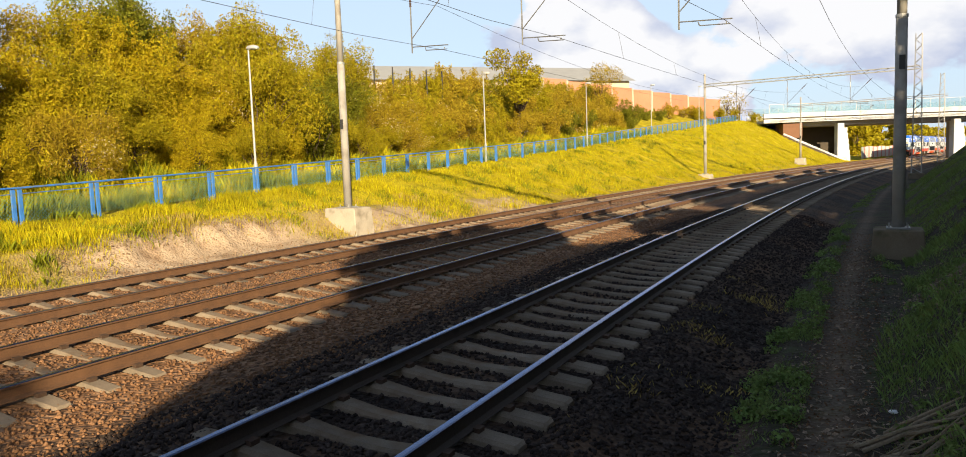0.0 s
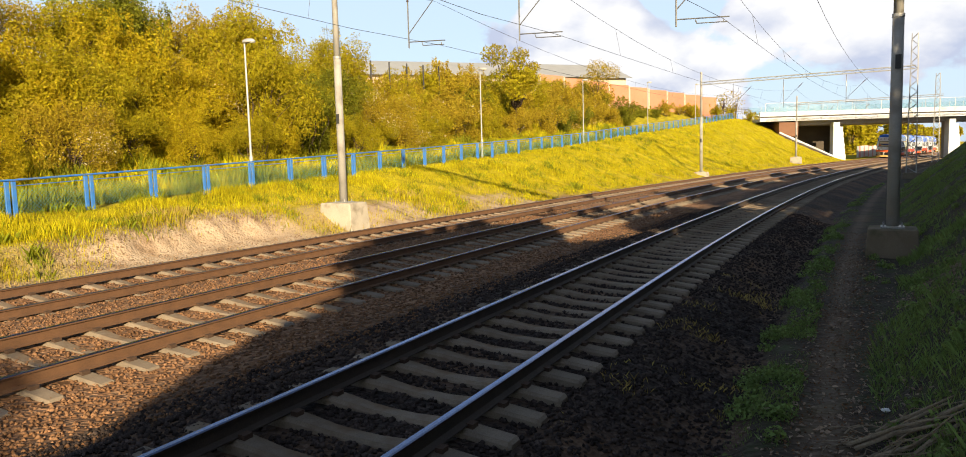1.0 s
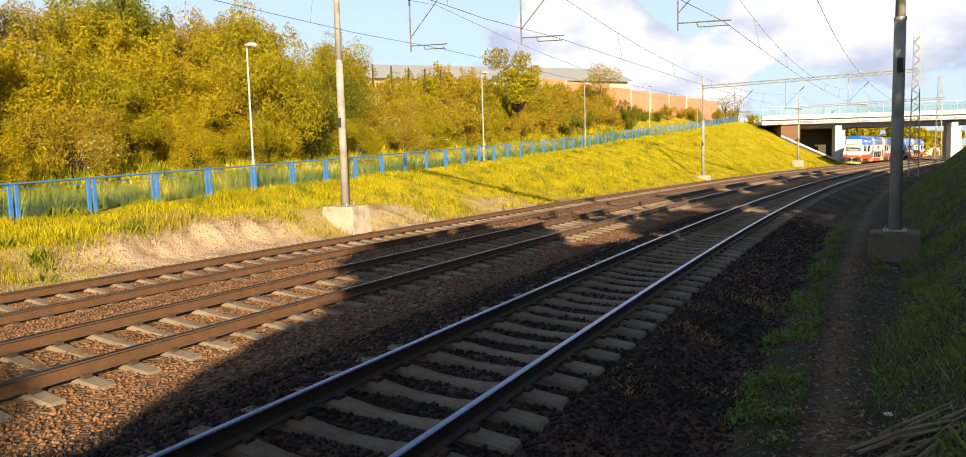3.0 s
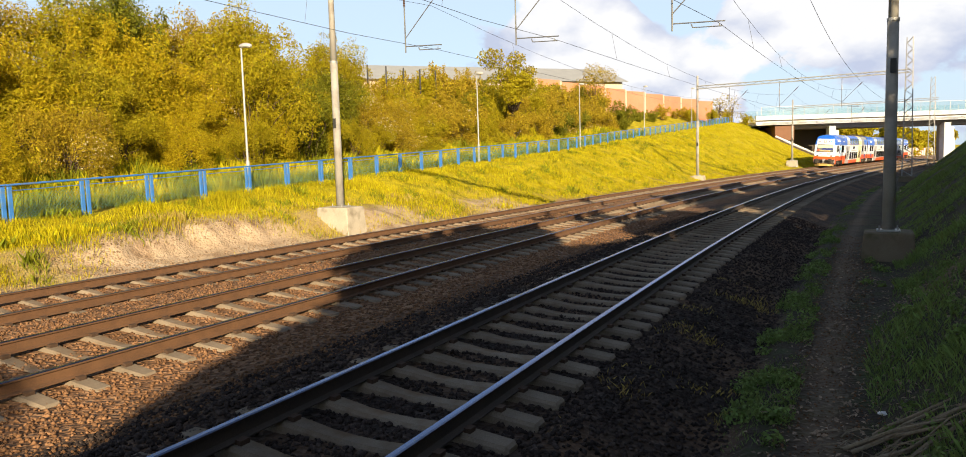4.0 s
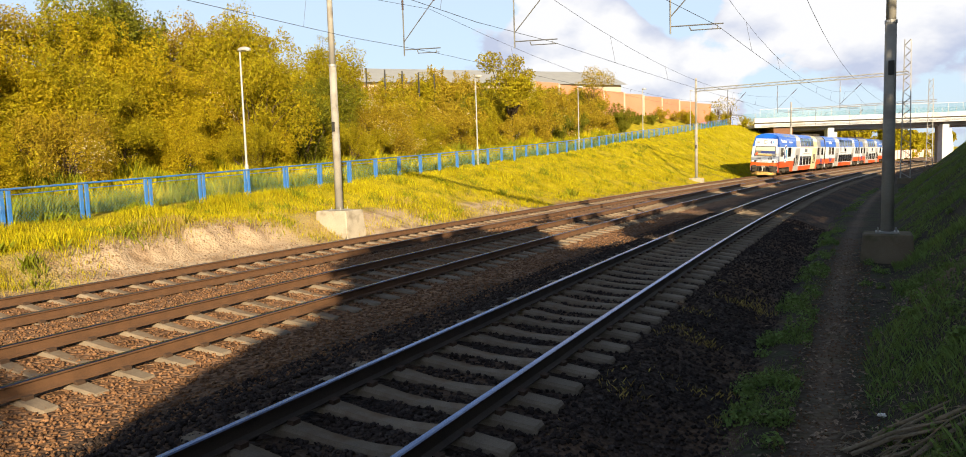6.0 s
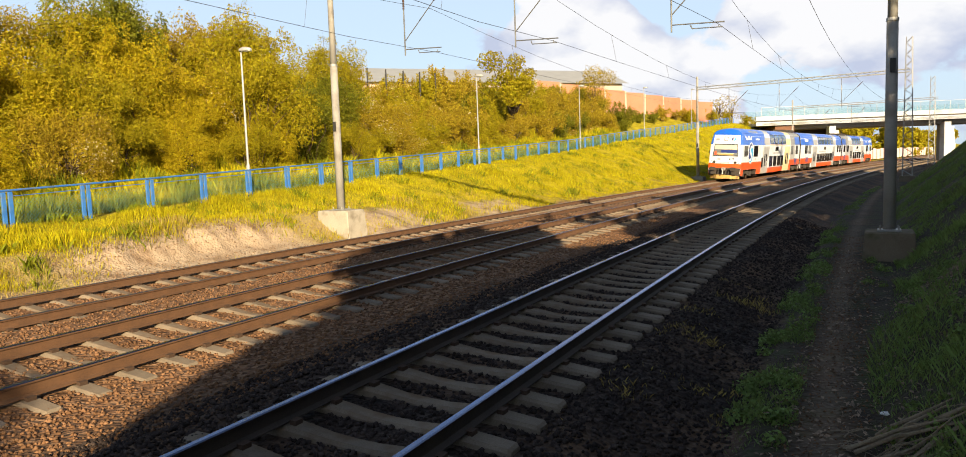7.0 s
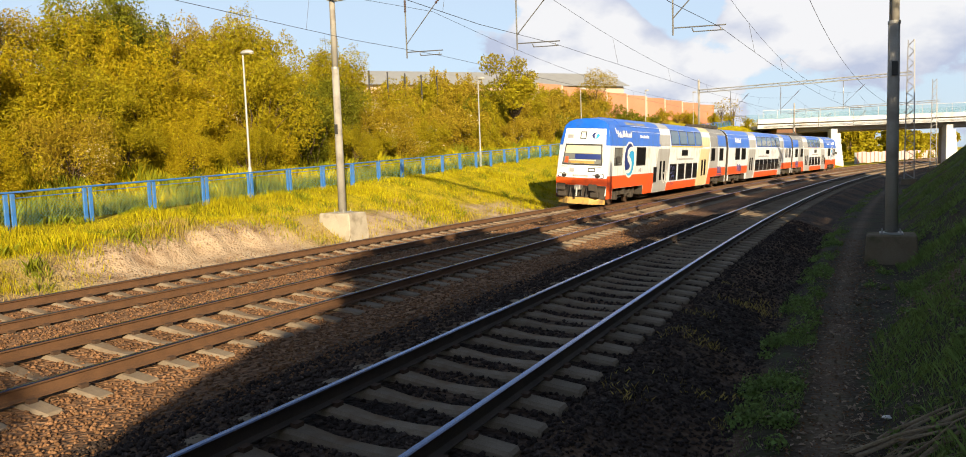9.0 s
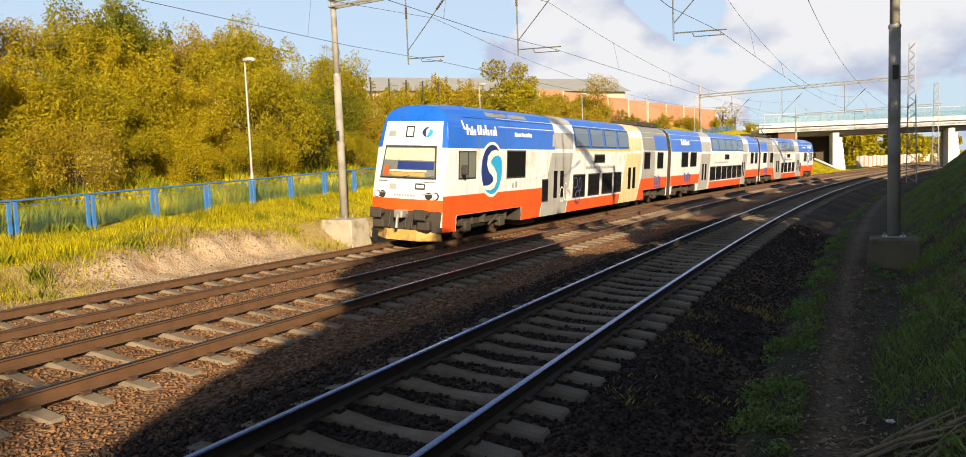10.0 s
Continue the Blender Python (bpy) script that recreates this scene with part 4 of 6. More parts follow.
        a, b = Vector((-13.2, 0.6 + i * 1.0, 5.1)), Vector((-2.4, 0.2 + i * 1.0, -0.1))
        d = b - a
        m = Matrix.Translation((a + b) / 2) @ d.to_track_quat("X", "Z").to_matrix().to_4x4()
        box(bm, 0, 0, 0, d.length, 0.32, 0.30, 0.03, m)
        part("slope_kerb", bm, M_BRIDGE, bridge, "sloping pale concrete kerb")
    # paved slope with the deck's shade in its colour
    bm = bmesh.new()
    vs = [bm.verts.new(c) for c in ((-13.4, 0.4, 4.9), (-2.2, 0.0, -0.35), (-2.2, deep, -0.35), (-13.4, deep, 4.9), (-13.4, 0.4, 4.4), (-2.2, 0.0, -0.8), (-2.2, deep, -0.8), (-13.4, deep, 4.4))]
    for q in ((0, 1, 2, 3), (4, 7, 6, 5), (0, 4, 5, 1), (1, 5, 6, 2), (2, 6, 7, 3), (3, 7, 4, 0)):
        bm.faces.new([vs[i] for i in q])
    part("slope_paving", bm, M_BRIDGE_SHADE, bridge, "paved slope under the bridge, coloured dark for the deck's shade")


make_bridge()


def make_background():
    # terracotta noise wall on the plateau
    wall = empty("noise_wall", Matrix(), "long terracotta panel wall with pale posts", "wall", kind="structure")
    a, b = Vector((9.5, 112.0, 0)), Vector((46.5, 142.0, 0))
    za, zb = 14.6, 12.3
    k = 9
    for i in range(k):
        p, q = a.lerp(b, i / k), a.lerp(b, (i + 1) / k)
        zt = za + (zb - za) * (i + 0.5) / k
        d = q - p
        m = Matrix.Translation((p + q) / 2) @ Matrix.Rotation(math.atan2(d.y, d.x), 4, "Z")
        bm = bmesh.new(); box(bm, 0, 0, zt - 2.6, d.length - 0.3, 0.25, 5.2, 0.02, m); part("wall_panel", bm, M_WALL, wall)
        bm = bmesh.new(); box(bm, -d.length / 2, -0.05, zt - 2.55, 0.3, 0.4, 5.4, 0.02, m); part("wall_post", bm, M_HALL, wall)
    # long hall with a grey roof behind it
    hall = empty("hall_building", pose(-1, 151, 1.3, 0, 0, 20), "low pale hall with a wide grey sheet roof", "building")
    bm = bmesh.new(); box(bm, 0, 0, 11.5, 62, 18, 10, 0.1); part("wall", bm, M_HALL, hall)
    bm = bmesh.new()
    pr = [(-32, -10, 16.4), (32, -10, 16.4), (32, 0, 20.2), (-32, 0, 20.2), (32, 10, 16.4), (-32, 10, 16.4), (-32, 0, 19.7), (32, 0, 19.7)]
    vs = [bm.verts.new(c) for c in pr]
    for q in ((0, 1, 2, 3), (3, 2, 4, 5), (0, 3, 5, 6), (1, 7, 4, 2), (0, 6, 7, 1), (6, 5, 4, 7)):
        bm.faces.new([vs[i] for i in q])
    part("roof", bm, M_ROOF, hall)
    # painted wall beyond the bridge
    low = empty("painted_wall", Matrix(), "low wall with faded red and white panels beyond the bridge", "wall", kind="structure")
    s = 178.0
    while s < 300:
        bm = bmesh.new()
        box(bm, 0, 0, 0, 0.25, 1.42, 2.5, 0.02, axis_pose(s, -16.5 + 0.03 * (s - 178), 1.1 + 0.08 * math.sin(s * 3.7)))
        part("wall_panel", bm, M_GRAFFITI if round((s - 178) / 1.5) % 3 == 1 else M_PICKET, low)
        s += 1.5


make_background()


# ---- the double-deck train: local y runs back from the nose, x to the right of the track, z from the rail ----
BODY_LEN = 26.05
SECTION = [(1.392, 0.42), (1.40, 0.60), (1.41, 1.60), (1.41, 3.12), (1.385, 3.25), (1.27, 3.95), (1.16, 4.25), (0.95, 4.47), (0.60, 4.60), (0.0, 4.65)]


def half_width(z):
    zs, xs = [p[1] for p in SECTION], [p[0] for p in SECTION]
    return float(np.interp(z, zs, xs))


def nose_y(x, z):
    """How far the front stands back at (x, z)."""
    rake = 0.0 if z < 1.65 else 0.20 * (z - 1.65) + 0.05 * max(0.0, z - 3.2) ** 2
    return rake + 0.16 * (abs(x) / 1.4) ** 2.5


def skin(name, y_low, y_high, z0, z1, d, mat, parent, label="", sides=(1, -1), rows=5, cols=1, nose=False):
    """A panel on the body side: y_low at its foot and y_high at its head, d proud of the shell, one per side."""
    made = []
    for sg in sides:
        verts, faces = [], []
        for i in range(rows + 1):
            t = i / rows
            z = z0 + (z1 - z0) * t
            x = half_width(z) + d
            a, b = y_low[0] + (y_high[0] - y_low[0]) * t, y_low[1] + (y_high[1] - y_low[1]) * t
            if nose:
                a = nose_y(1.4, z) - 0.012
            for j in range(cols + 1):
                verts.append((sg * x, a + (b - a) * j / cols, z))
        k = cols + 1
        for i in range(rows):
            for j in range(cols):
                q = (i * k + j, i * k + j + 1, (i + 1) * k + j + 1, (i + 1) * k + j)
                faces.append(q if sg > 0 else q[::-1])
        made.append(solid(mesh_part(name, verts, faces, mat, parent, label), 0.012))
    return made


def solid(ob, depth):
    """Give a panel its thickness, inwards."""
    bm = bmesh.new()
    bm.from_mesh(ob.data)
    bmesh.ops.recalc_face_normals(bm, faces=bm.faces)
    bmesh.ops.solidify(bm, geom=list(bm.faces), thickness=depth)
    bm.to_mesh(ob.data)
    bm.free()
    return ob


def face_panel(name, rows, d, mat, parent, label="", cols=6):
    """A panel on the nose: rows of (z, x_left, x_right)."""
    verts, faces = [], []
    fine = []
    for (z0, a0, b0), (z1, a1, b1) in zip(rows, rows[1:]):
        for i in range(4):
            t = i / 4
            fine.append((z0 + (z1 - z0) * t, a0 + (a1 - a0) * t, b0 + (b1 - b0) * t))
    fine.append(rows[-1])
    for z, a, b in fine:
        for j in range(cols + 1):
            x = a + (b - a) * j / cols
            verts.append((x, nose_y(x, z) - d, z))
    k = cols + 1
    for i in range(len(fine) - 1):
        for j in range(cols):
            faces.append((i * k + j, i * k + j + 1, (i + 1) * k + j + 1, (i + 1) * k + j))
    return mesh_part(name, verts, faces, mat, parent, label)


def flat_shape(name, pts, x, mat, parent, label="", depth=0.006):
    """A flat film or plate on both body sides from (y, z) points."""
    for sg in (1, -1):
        bm = bmesh.new()
        vs = [bm.verts.new((sg * x, y, z)) for y, z in pts]
        f = bm.faces.new(vs if sg > 0 else vs[::-1])
        r = bmesh.ops.extrude_face_region(bm, geom=[f])
        bmesh.ops.translate(bm, vec=(-sg * depth, 0, 0), verts=[v for v in r["geom"] if isinstance(v, bmesh.types.BMVert)])
        bmesh.ops.recalc_face_normals(bm, faces=bm.faces)
        part(name, bm, mat, parent, label)


def window(y0, y1, z0, z1, car, mat=None, slant=0.0, label=""):
    frame_part = skin("window_frame", (y0 - 0.05, y1 + 0.05), (y0 - 0.05 + slant, y1 + 0.05 + slant), z0 - 0.05, z1 + 0.05, 0.020, M_GASKET, car, rows=3)
    for fp, sg in zip(frame_part, (1, -1)):
        skin("pane", (y0, y1), (y0 + slant, y1 + slant), z0, z1, 0.027, mat or M_TRAIN_GLASS, fp, label, sides=(sg,), rows=3)


def door_pair(y0, y1, z0, z1, car, mat):
    mid = (y0 + y1) / 2
    for a, b in ((y0, mid - 0.012), (mid + 0.012, y1)):
        leaves = skin("door", (a, b), (a, b), z0, z1, 0.016, mat, car, rows=4)
        for leaf, sg in zip(leaves, (1, -1)):
            skin("door_window", (a + 0.14, b - 0.14), (a + 0.14, b - 0.14), z0 + 0.62, z1 - 0.15, 0.024, M_TRAIN_GLASS, leaf, sides=(sg,), rows=2)


def bogie(y, car):
    bg = new("bogie"); bg.parent = car; bg.location = (0, y, 0)
    me = bmesh.new()
    for sg in (-1, 1):
        box(me, sg * 1.02, 0, 0.62, 0.16, 3.5, 0.24, 0.03)
        for k in (-1.25, 1.25):
            box(me, sg * 1.05, k, 0.46, 0.26, 0.42, 0.36, 0.04)
            tube(me, (sg * 1.06, k - 0.34, 0.52), (sg * 1.06, k - 0.34, 0.84), 0.10, 0.10, 8)
            tube(me, (sg * 1.06, k + 0.34, 0.52), (sg * 1.06, k + 0.34, 0.84), 0.10, 0.10, 8)
        tube(me, (sg * 1.08, -0.18, 0.55), (sg * 1.08, -0.18, 0.98), 0.18, 0.18, 10)
        tube(me, (sg * 1.08, 0.35, 0.40), (sg * 1.12, 0.9, 0.72), 0.05, 0.05, 6)
    box(me, 0, 0, 0.62, 2.0, 0.6, 0.26, 0.03)
    part("bogie_frame", me, M_TRAIN_DARK, bg)
    for k in (-1.25, 1.25):
        me = bmesh.new()
        for sg in (-1, 1):
            tube(me, (sg * 0.69, k, 0.46), (sg * 0.82, k, 0.46), 0.46, 0.46, 20)
            tube(me, (sg * 0.82, k, 0.46), (sg * 0.86, k, 0.46), 0.30, 0.26, 16)
        tube(me, (-0.75, k, 0.46), (0.75, k, 0.46), 0.08, 0.08, 8)
        part("wheelset", me, M_CLIP, bg)


def underframe(car, cab):
    bm = bmesh.new()
    box(bm, 0, BODY_LEN / 2, 0.62, 2.3, 14.5, 0.5, 0.05)
    part("floor_frame", bm, M_TRAIN_DARK, car)
    for k, y in enumerate((7.0, 19.0)):
        bm = bmesh.new()
        box(bm, 0, y, 0.42, 2.2, 1.5, 0.5, 0.06)
        part("equipment_box", bm, M_TRAIN_DARK, car)


def shell(car, cab_front, cab_rear, open_at):
    ring = SECTION + [(-x, z) for x, z in SECTION[-2::-1]]
    ys = [0.0, 0.25, 0.8, 2.0] + [4 + 2 * i for i in range(10)] + [BODY_LEN - 2, BODY_LEN - 0.8, BODY_LEN - 0.25, BODY_LEN]
    ys = sorted(set(ys + [y + d for pair in open_at for y in pair for d in (-0.02, 0.02)]))
    verts, faces = [], []
    k = len(ring)
    for i, y in enumerate(ys):
        for x, z in ring:
            yy, zz = y, z
            if cab_front and y < 1.0:
                yy = max(y, nose_y(x, z))
                if y == 0.25 or y == 0.8:
                    yy = nose_y(x, z) + y * 0.6
            if cab_rear and y > BODY_LEN - 1.0:
                e = BODY_LEN - y
                yy = BODY_LEN - (nose_y(x, z) + e * 0.6)
            if z < 0.7 and any(p < y < q for p, q in open_at):
                zz = 0.93 if z < 0.5 else 0.945
            dy = yy if cab_front else (BODY_LEN - yy if cab_rear else 9)
            if z > 4.0 and dy < 2.2:
                zz = z - (z - 4.0) * 0.22 * (1 - dy / 2.2)
            verts.append((x, yy, zz))
    for i in range(len(ys) - 1):
        for j in range(k - 1):
            a = i * k + j
            faces.append((a, a + k, a + k + 1, a + 1))
        faces.append((i * k + k - 1, (i + 1) * k + k - 1, (i + 1) * k, i * k))
    last = (len(ys) - 1) * k
    ends = []
    for j in range(k // 2):
        ends.append((len(faces), cab_front)); faces.append((j, j + 1, k - 2 - j, k - 1 - j) if j + 1 < k - 2 - j else (j, j + 1, k - 1 - j))
        ends.append((len(faces), False)); faces.append(tuple(last + q for q in reversed(((j, j + 1, k - 2 - j, k - 1 - j) if j + 1 < k - 2 - j else (j, j + 1, k - 1 - j)))))
    body = mesh_part("body", verts, faces, [M_TRAIN_WHITE, M_TRAIN_BLUE, M_TRAIN_DARK], car)
    for i, painted in ends:
        body.data.polygons[i].material_index = (1 if body.data.polygons[i].center.z > 3.9 else 0) if painted else 2
    bm = bmesh.new(); box(bm, 0, BODY_LEN + 0.17, 2.35, 1.7, 0.33, 2.9, 0.05); part("gangway_bellows", bm, M_GASKET, car)
    for p in body.data.polygons:
        if len(p.vertices) == 4 and (abs(p.normal.y) > 0.6 and p.center.z < 1.0 or p.normal.z < -0.8 or (p.normal.z > 0.8 and p.center.z < 1.0)):
            p.material_index = 2
    if cab_front:
        for p in body.data.polygons:
            if p.center.z > 3.2 and 0.35 < p.center.y < 4.2 and abs(p.normal.y) < 0.9:
                p.material_index = 1
    return body


def roof_panel(car, y0, y1, mat, label=""):
    """Curved roof skin over the shell."""
    pts = [(x, z) for x, z in SECTION if z >= 4.2]
    ring = [(x, z + 0.008) for x, z in pts] + [(-x, z + 0.008) for x, z in pts[-2::-1]]
    ys = np.linspace(y0, y1, 5)
    verts = [(x * 1.006, y, z) for y in ys for x, z in ring]
    k = len(ring)
    faces = [(i * k + j, i * k + j + 1, (i + 1) * k + j + 1, (i + 1) * k + j) for i in range(4) for j in range(k - 1)]
    solid(mesh_part("roof_skin", verts, faces, mat, car, label), 0.02)


def oval(cy, cz, ry, rz, k=36):
    return [(cy + ry * math.cos(6.2832 * i / k), cz + rz * math.sin(6.2832 * i / k)) for i in range(k)]


WAVE = [(0.85, 0.53), (0.62, 0.66), (0.30, 0.67), (-0.02, 0.60), (-0.26, 0.44), (-0.30, 0.22), (-0.16, 0.05), (0.10, -0.08), (0.28, -0.24), (0.30, -0.44), (0.16, -0.62),
        (-0.12, -0.72), (-0.44, -0.73), (-0.72, -0.69)]


def emblem_half(cy, cz, ry, rz, upper):
    """One half of the oval emblem, cut off by a double bend."""
    a, b = (32, 224) if upper else (224, 392)
    arc = [(math.cos(radians(a + (b - a) * i / 20)), math.sin(radians(a + (b - a) * i / 20))) for i in range(21)]
    pts = arc + (WAVE[-2:0:-1] if upper else WAVE[1:-1])
    return [(cy + ry * u, cz + rz * v) for u, v in pts]


def emblem_band(cy, cz, ry, rz, car):
    """The white double bend between the halves, thin at its ends."""
    k = len(WAVE)
    for sg in (1, -1):
        verts, faces = [], []
        for i, (u, v) in enumerate(WAVE):
            (u0, v0), (u1, v1) = WAVE[max(0, i - 1)], WAVE[min(k - 1, i + 1)]
            du, dv = u1 - u0, v1 - v0
            w = (0.06 + 0.13 * math.sin(math.pi * i / (k - 1))) / math.hypot(du, dv)
            for e in (1, -1):
                verts.append((sg * 1.433, cy + ry * (u - e * dv * w), cz + rz * (v + e * du * w)))
        faces = [(2 * i, 2 * i + 1, 2 * i + 3, 2 * i + 2) for i in range(k - 1)]
        solid(mesh_part("emblem_band", verts, faces, M_LETTER, car, "white curved band of the emblem"), 0.004)


def spray_loop(cy, cz, ry, rz, mat, car):
    """A thin painted ring on the track side of the car."""
    k = 24
    verts, faces = [], []
    for i in range(k):
        a = 6.2832 * i / k
        for f in (1.0, 0.86):
            verts.append((1.441, cy + ry * f * math.cos(a), cz + rz * f * math.sin(a)))
    for i in range(k):
        j = (i + 1) % k
        faces.append((2 * i, 2 * j, 2 * j + 1, 2 * i + 1))
    solid(mesh_part("sprayed_loop", verts, faces, mat, car, "sprayed paint loop"), 0.004)


def lettering(y, z, heights, w, gap, mat, car, x=None, label="row of pale letters"):
    """Writing as plain bars of its size."""
    for h in heights:
        zz = z + h / 2
        skin("lettering", (y, y + w), (y, y + w), z, z + h, 0.026 if x is None else x, mat, car, label, rows=1)
        y += w + gap


def cab_car(name, label, accent):
    car = empty(name, Matrix(), label, "train car", "cars of the train")
    shell(car, True, False, [(1.0, 5.72), (21.2, 25.8)])
    # colours of the side
    skin("blue_panel", (0.7, 8.75), (1.0, 8.95), 3.16, 4.27, 0.010, M_TRAIN_BLUE, car, cols=1, nose=True)
    skin("red_panel", (0, 7.55), (0, 8.05), 0.95, 1.60, 0.008, M_TRAIN_RED, car, nose=True)
    skin("red_panel", (0, 0.95), (0, 0.95), 0.425, 0.949, 0.008, M_TRAIN_RED, car, nose=True)
    skin("red_panel", (5.75, 7.35), (5.75, 7.54), 0.425, 0.949, 0.008, M_TRAIN_RED, car)
    skin("red_panel", (10.1, 17.0), (10.3, 17.2), 0.425, 0.93, 0.008, M_TRAIN_RED, car)
    skin("red_panel", (20.3, BODY_LEN - 0.05), (20.7, BODY_LEN - 0.05), 0.95, 1.60, 0.008, M_TRAIN_RED, car)
    skin("red_panel", (20.05, 21.2), (20.29, 21.2), 0.425, 0.949, 0.008, M_TRAIN_RED, car)
    skin("grey_panel", (7.42, 10.02), (8.95, 11.05), 0.44, 4.275, 0.014, M_TRAIN_GREY, car, rows=8)
    skin("door_panel", (17.05, 20.0), (18.6, 21.0), 0.44, 4.275, 0.014, accent, car, rows=8)
    skin("yellow_line", (11.0, 18.7), (11.0, 18.7), 3.14, 3.22, 0.018, M_TRAIN_YELLOW, car, rows=1)
    skin("grey_panel", (21.05, BODY_LEN - 0.1), (21.05, BODY_LEN - 0.1), 3.20, 4.27, 0.010, M_TRAIN_ROOF, car)
    skin("blue_panel", (23.4, BODY_LEN - 0.06), (23.4, BODY_LEN - 0.06), 3.24, 4.10, 0.016, M_TRAIN_BLUE, car)
    skin("grey_panel", (20.75, 23.3), (21.0, 23.3), 1.61, 3.16, 0.009, M_TRAIN_GREY, car)
    # windows
    window(1.12, 2.15, 2.18, 3.02, car, M_CABGLASS)
    skin("cab_window_bar", (1.62, 1.68), (1.62, 1.68), 2.18, 3.02, 0.034, M_GASKET, car, rows=1)
    window(4.5, 5.95, 2.12, 3.06, car)
    window(7.6, 8.1, 1.06, 1.9, car)
    for a, b in ((10.85, 12.2), (12.68, 14.05), (14.5, 15.88), (16.25, 17.25)):
        window(a, b, 1.07, 2.02, car)
    skin("blue_panel", (11.02, 18.62), (11.06, 18.62), 3.23, 4.27, 0.010, M_TRAIN_BLUE, car)
    for i in range(4):
        a = 11.15 + i * 1.92
        window(a, a + 1.58, 3.34, 4.14, car, M_TRAIN_SKYGLASS)
    door_pair(8.55, 9.85, 0.5, 2.42, car, M_TRAIN_GREY)
    door_pair(18.25, 19.75, 0.5, 2.42, car, accent)
    window(21.2, 22.25, 2.18, 3.06, car)
    window(23.8, 24.95, 2.18, 3.06, car)
    window(13.4, 14.7, 2.62, 2.92, car, label="dark destination display")
    # emblem and lettering
    flat_shape("emblem_disc", oval(3.32, 2.42, 0.86, 0.98), 1.424, M_LETTER, car, "white oval emblem ground")
    flat_shape("emblem_half", emblem_half(3.32, 2.42, 0.76, 0.88, True), 1.428, M_LOGO_NAVY, car, "navy curved emblem shape")
    flat_shape("emblem_half", emblem_half(3.32, 2.42, 0.76, 0.88, False), 1.428, M_LOGO_SKY, car, "sky-blue curved emblem shape")
    emblem_band(3.32, 2.42, 0.76, 0.88, car)
    lettering(1.72, 3.60, (0.36, 0.18, 0.30, 0.20), 0.09, 0.075, M_LETTER, car)
    lettering(2.42, 3.62, (0.34, 0.34, 0.20, 0.36, 0.20, 0.20, 0.20, 0.32), 0.105, 0.075, M_LETTER, car)
    skin("lettering", (1.55, 1.64), (1.45, 1.54), 3.78, 4.08, 0.026, M_LETTER, car, "slanting white stroke", rows=1)
    skin("lettering", (1.55, 1.95), (1.55, 1.95), 3.78, 3.84, 0.026, M_LETTER, car, "slanting white stroke", rows=1)
    lettering(5.2, 3.62, (0.16, 0.13, 0.13, 0.16, 0.13, 0.13, 0.16, 0.13), 0.13, 0.06, M_LETTER, car)
    lettering(4.9, 1.72, (0.16, 0.22), 0.14, 0.12, M_TRAIN_GREY, car)
    lettering(12.3, 2.30, (0.11, 0.13, 0.11, 0.11, 0.13, 0.11, 0.11, 0.13, 0.11, 0.11), 0.28, 0.12, M_TRAIN_GREY, car)
    lettering(23.3, 1.15, (0.55, 0.5, 0.55, 0.5), 0.22, 0.12, M_MARK, car)
    lettering(23.2, 0.98, (0.10, 0.10, 0.10, 0.10, 0.10), 0.2, 0.1, M_MARK, car)
    # sprayed loops on the first door
    for cy, cz, ry, rz, mt in ((9.55, 1.25, 0.22, 0.34, M_LETTER), (9.95, 1.35, 0.20, 0.40, M_LETTER), (10.2, 1.2, 0.16, 0.3, M_LETTER),
                               (11.05, 1.70, 0.26, 0.26, M_MARK), (11.35, 1.05, 0.30, 0.30, M_MARK), (11.6, 1.6, 0.14, 0.34, M_MARK)):
        spray_loop(cy, cz, ry, rz, mt, car)
    # roof
    roof_panel(car, 2.25, 8.9, M_TRAIN_BLUE); roof_panel(car, 8.95, 11.0, M_TRAIN_GREY); roof_panel(car, 11.05, 18.5, M_TRAIN_BLUE)
    roof_panel(car, 18.55, 21.0, accent); roof_panel(car, 21.05, BODY_LEN - 0.1, M_TRAIN_ROOF)
    for y in (3.4, 5.1):
        skin("roof_grille", (y, y + 1.5), (y, y + 1.5), 4.30, 4.50, 0.02, M_TRAIN_ROOF, car, "grey roof grille", rows=3)
    for y, w in ((21.9, 1.1), (23.5, 1.5), (25.1, 0.9)):
        bm = bmesh.new(); box(bm, 0, y, 4.74, 1.5, w, 0.26, 0.05); part("roof_box", bm, M_TRAIN_DARK, car, "dark equipment box on the roof")
    skin("roof_gutter", (1.6, 8.8), (1.6, 8.8), 4.20, 4.23, 0.03, M_TRAIN_BLUE, car, rows=1)
    # nose
    face_panel("front_mask", [(1.44, -1.405, 1.405), (3.16, -1.395, 1.395), (4.04, -1.24, 1.24)], 0.005, M_TRAIN_WHITE, car, cols=10)
    face_panel("blue_corner", [(3.16, -1.405, -1.20), (4.05, -1.25, -1.12)], 0.012, M_TRAIN_BLUE, car, cols=3)
    face_panel("blue_corner", [(3.16, 1.20, 1.405), (4.05, 1.12, 1.25)], 0.012, M_TRAIN_BLUE, car, cols=3)
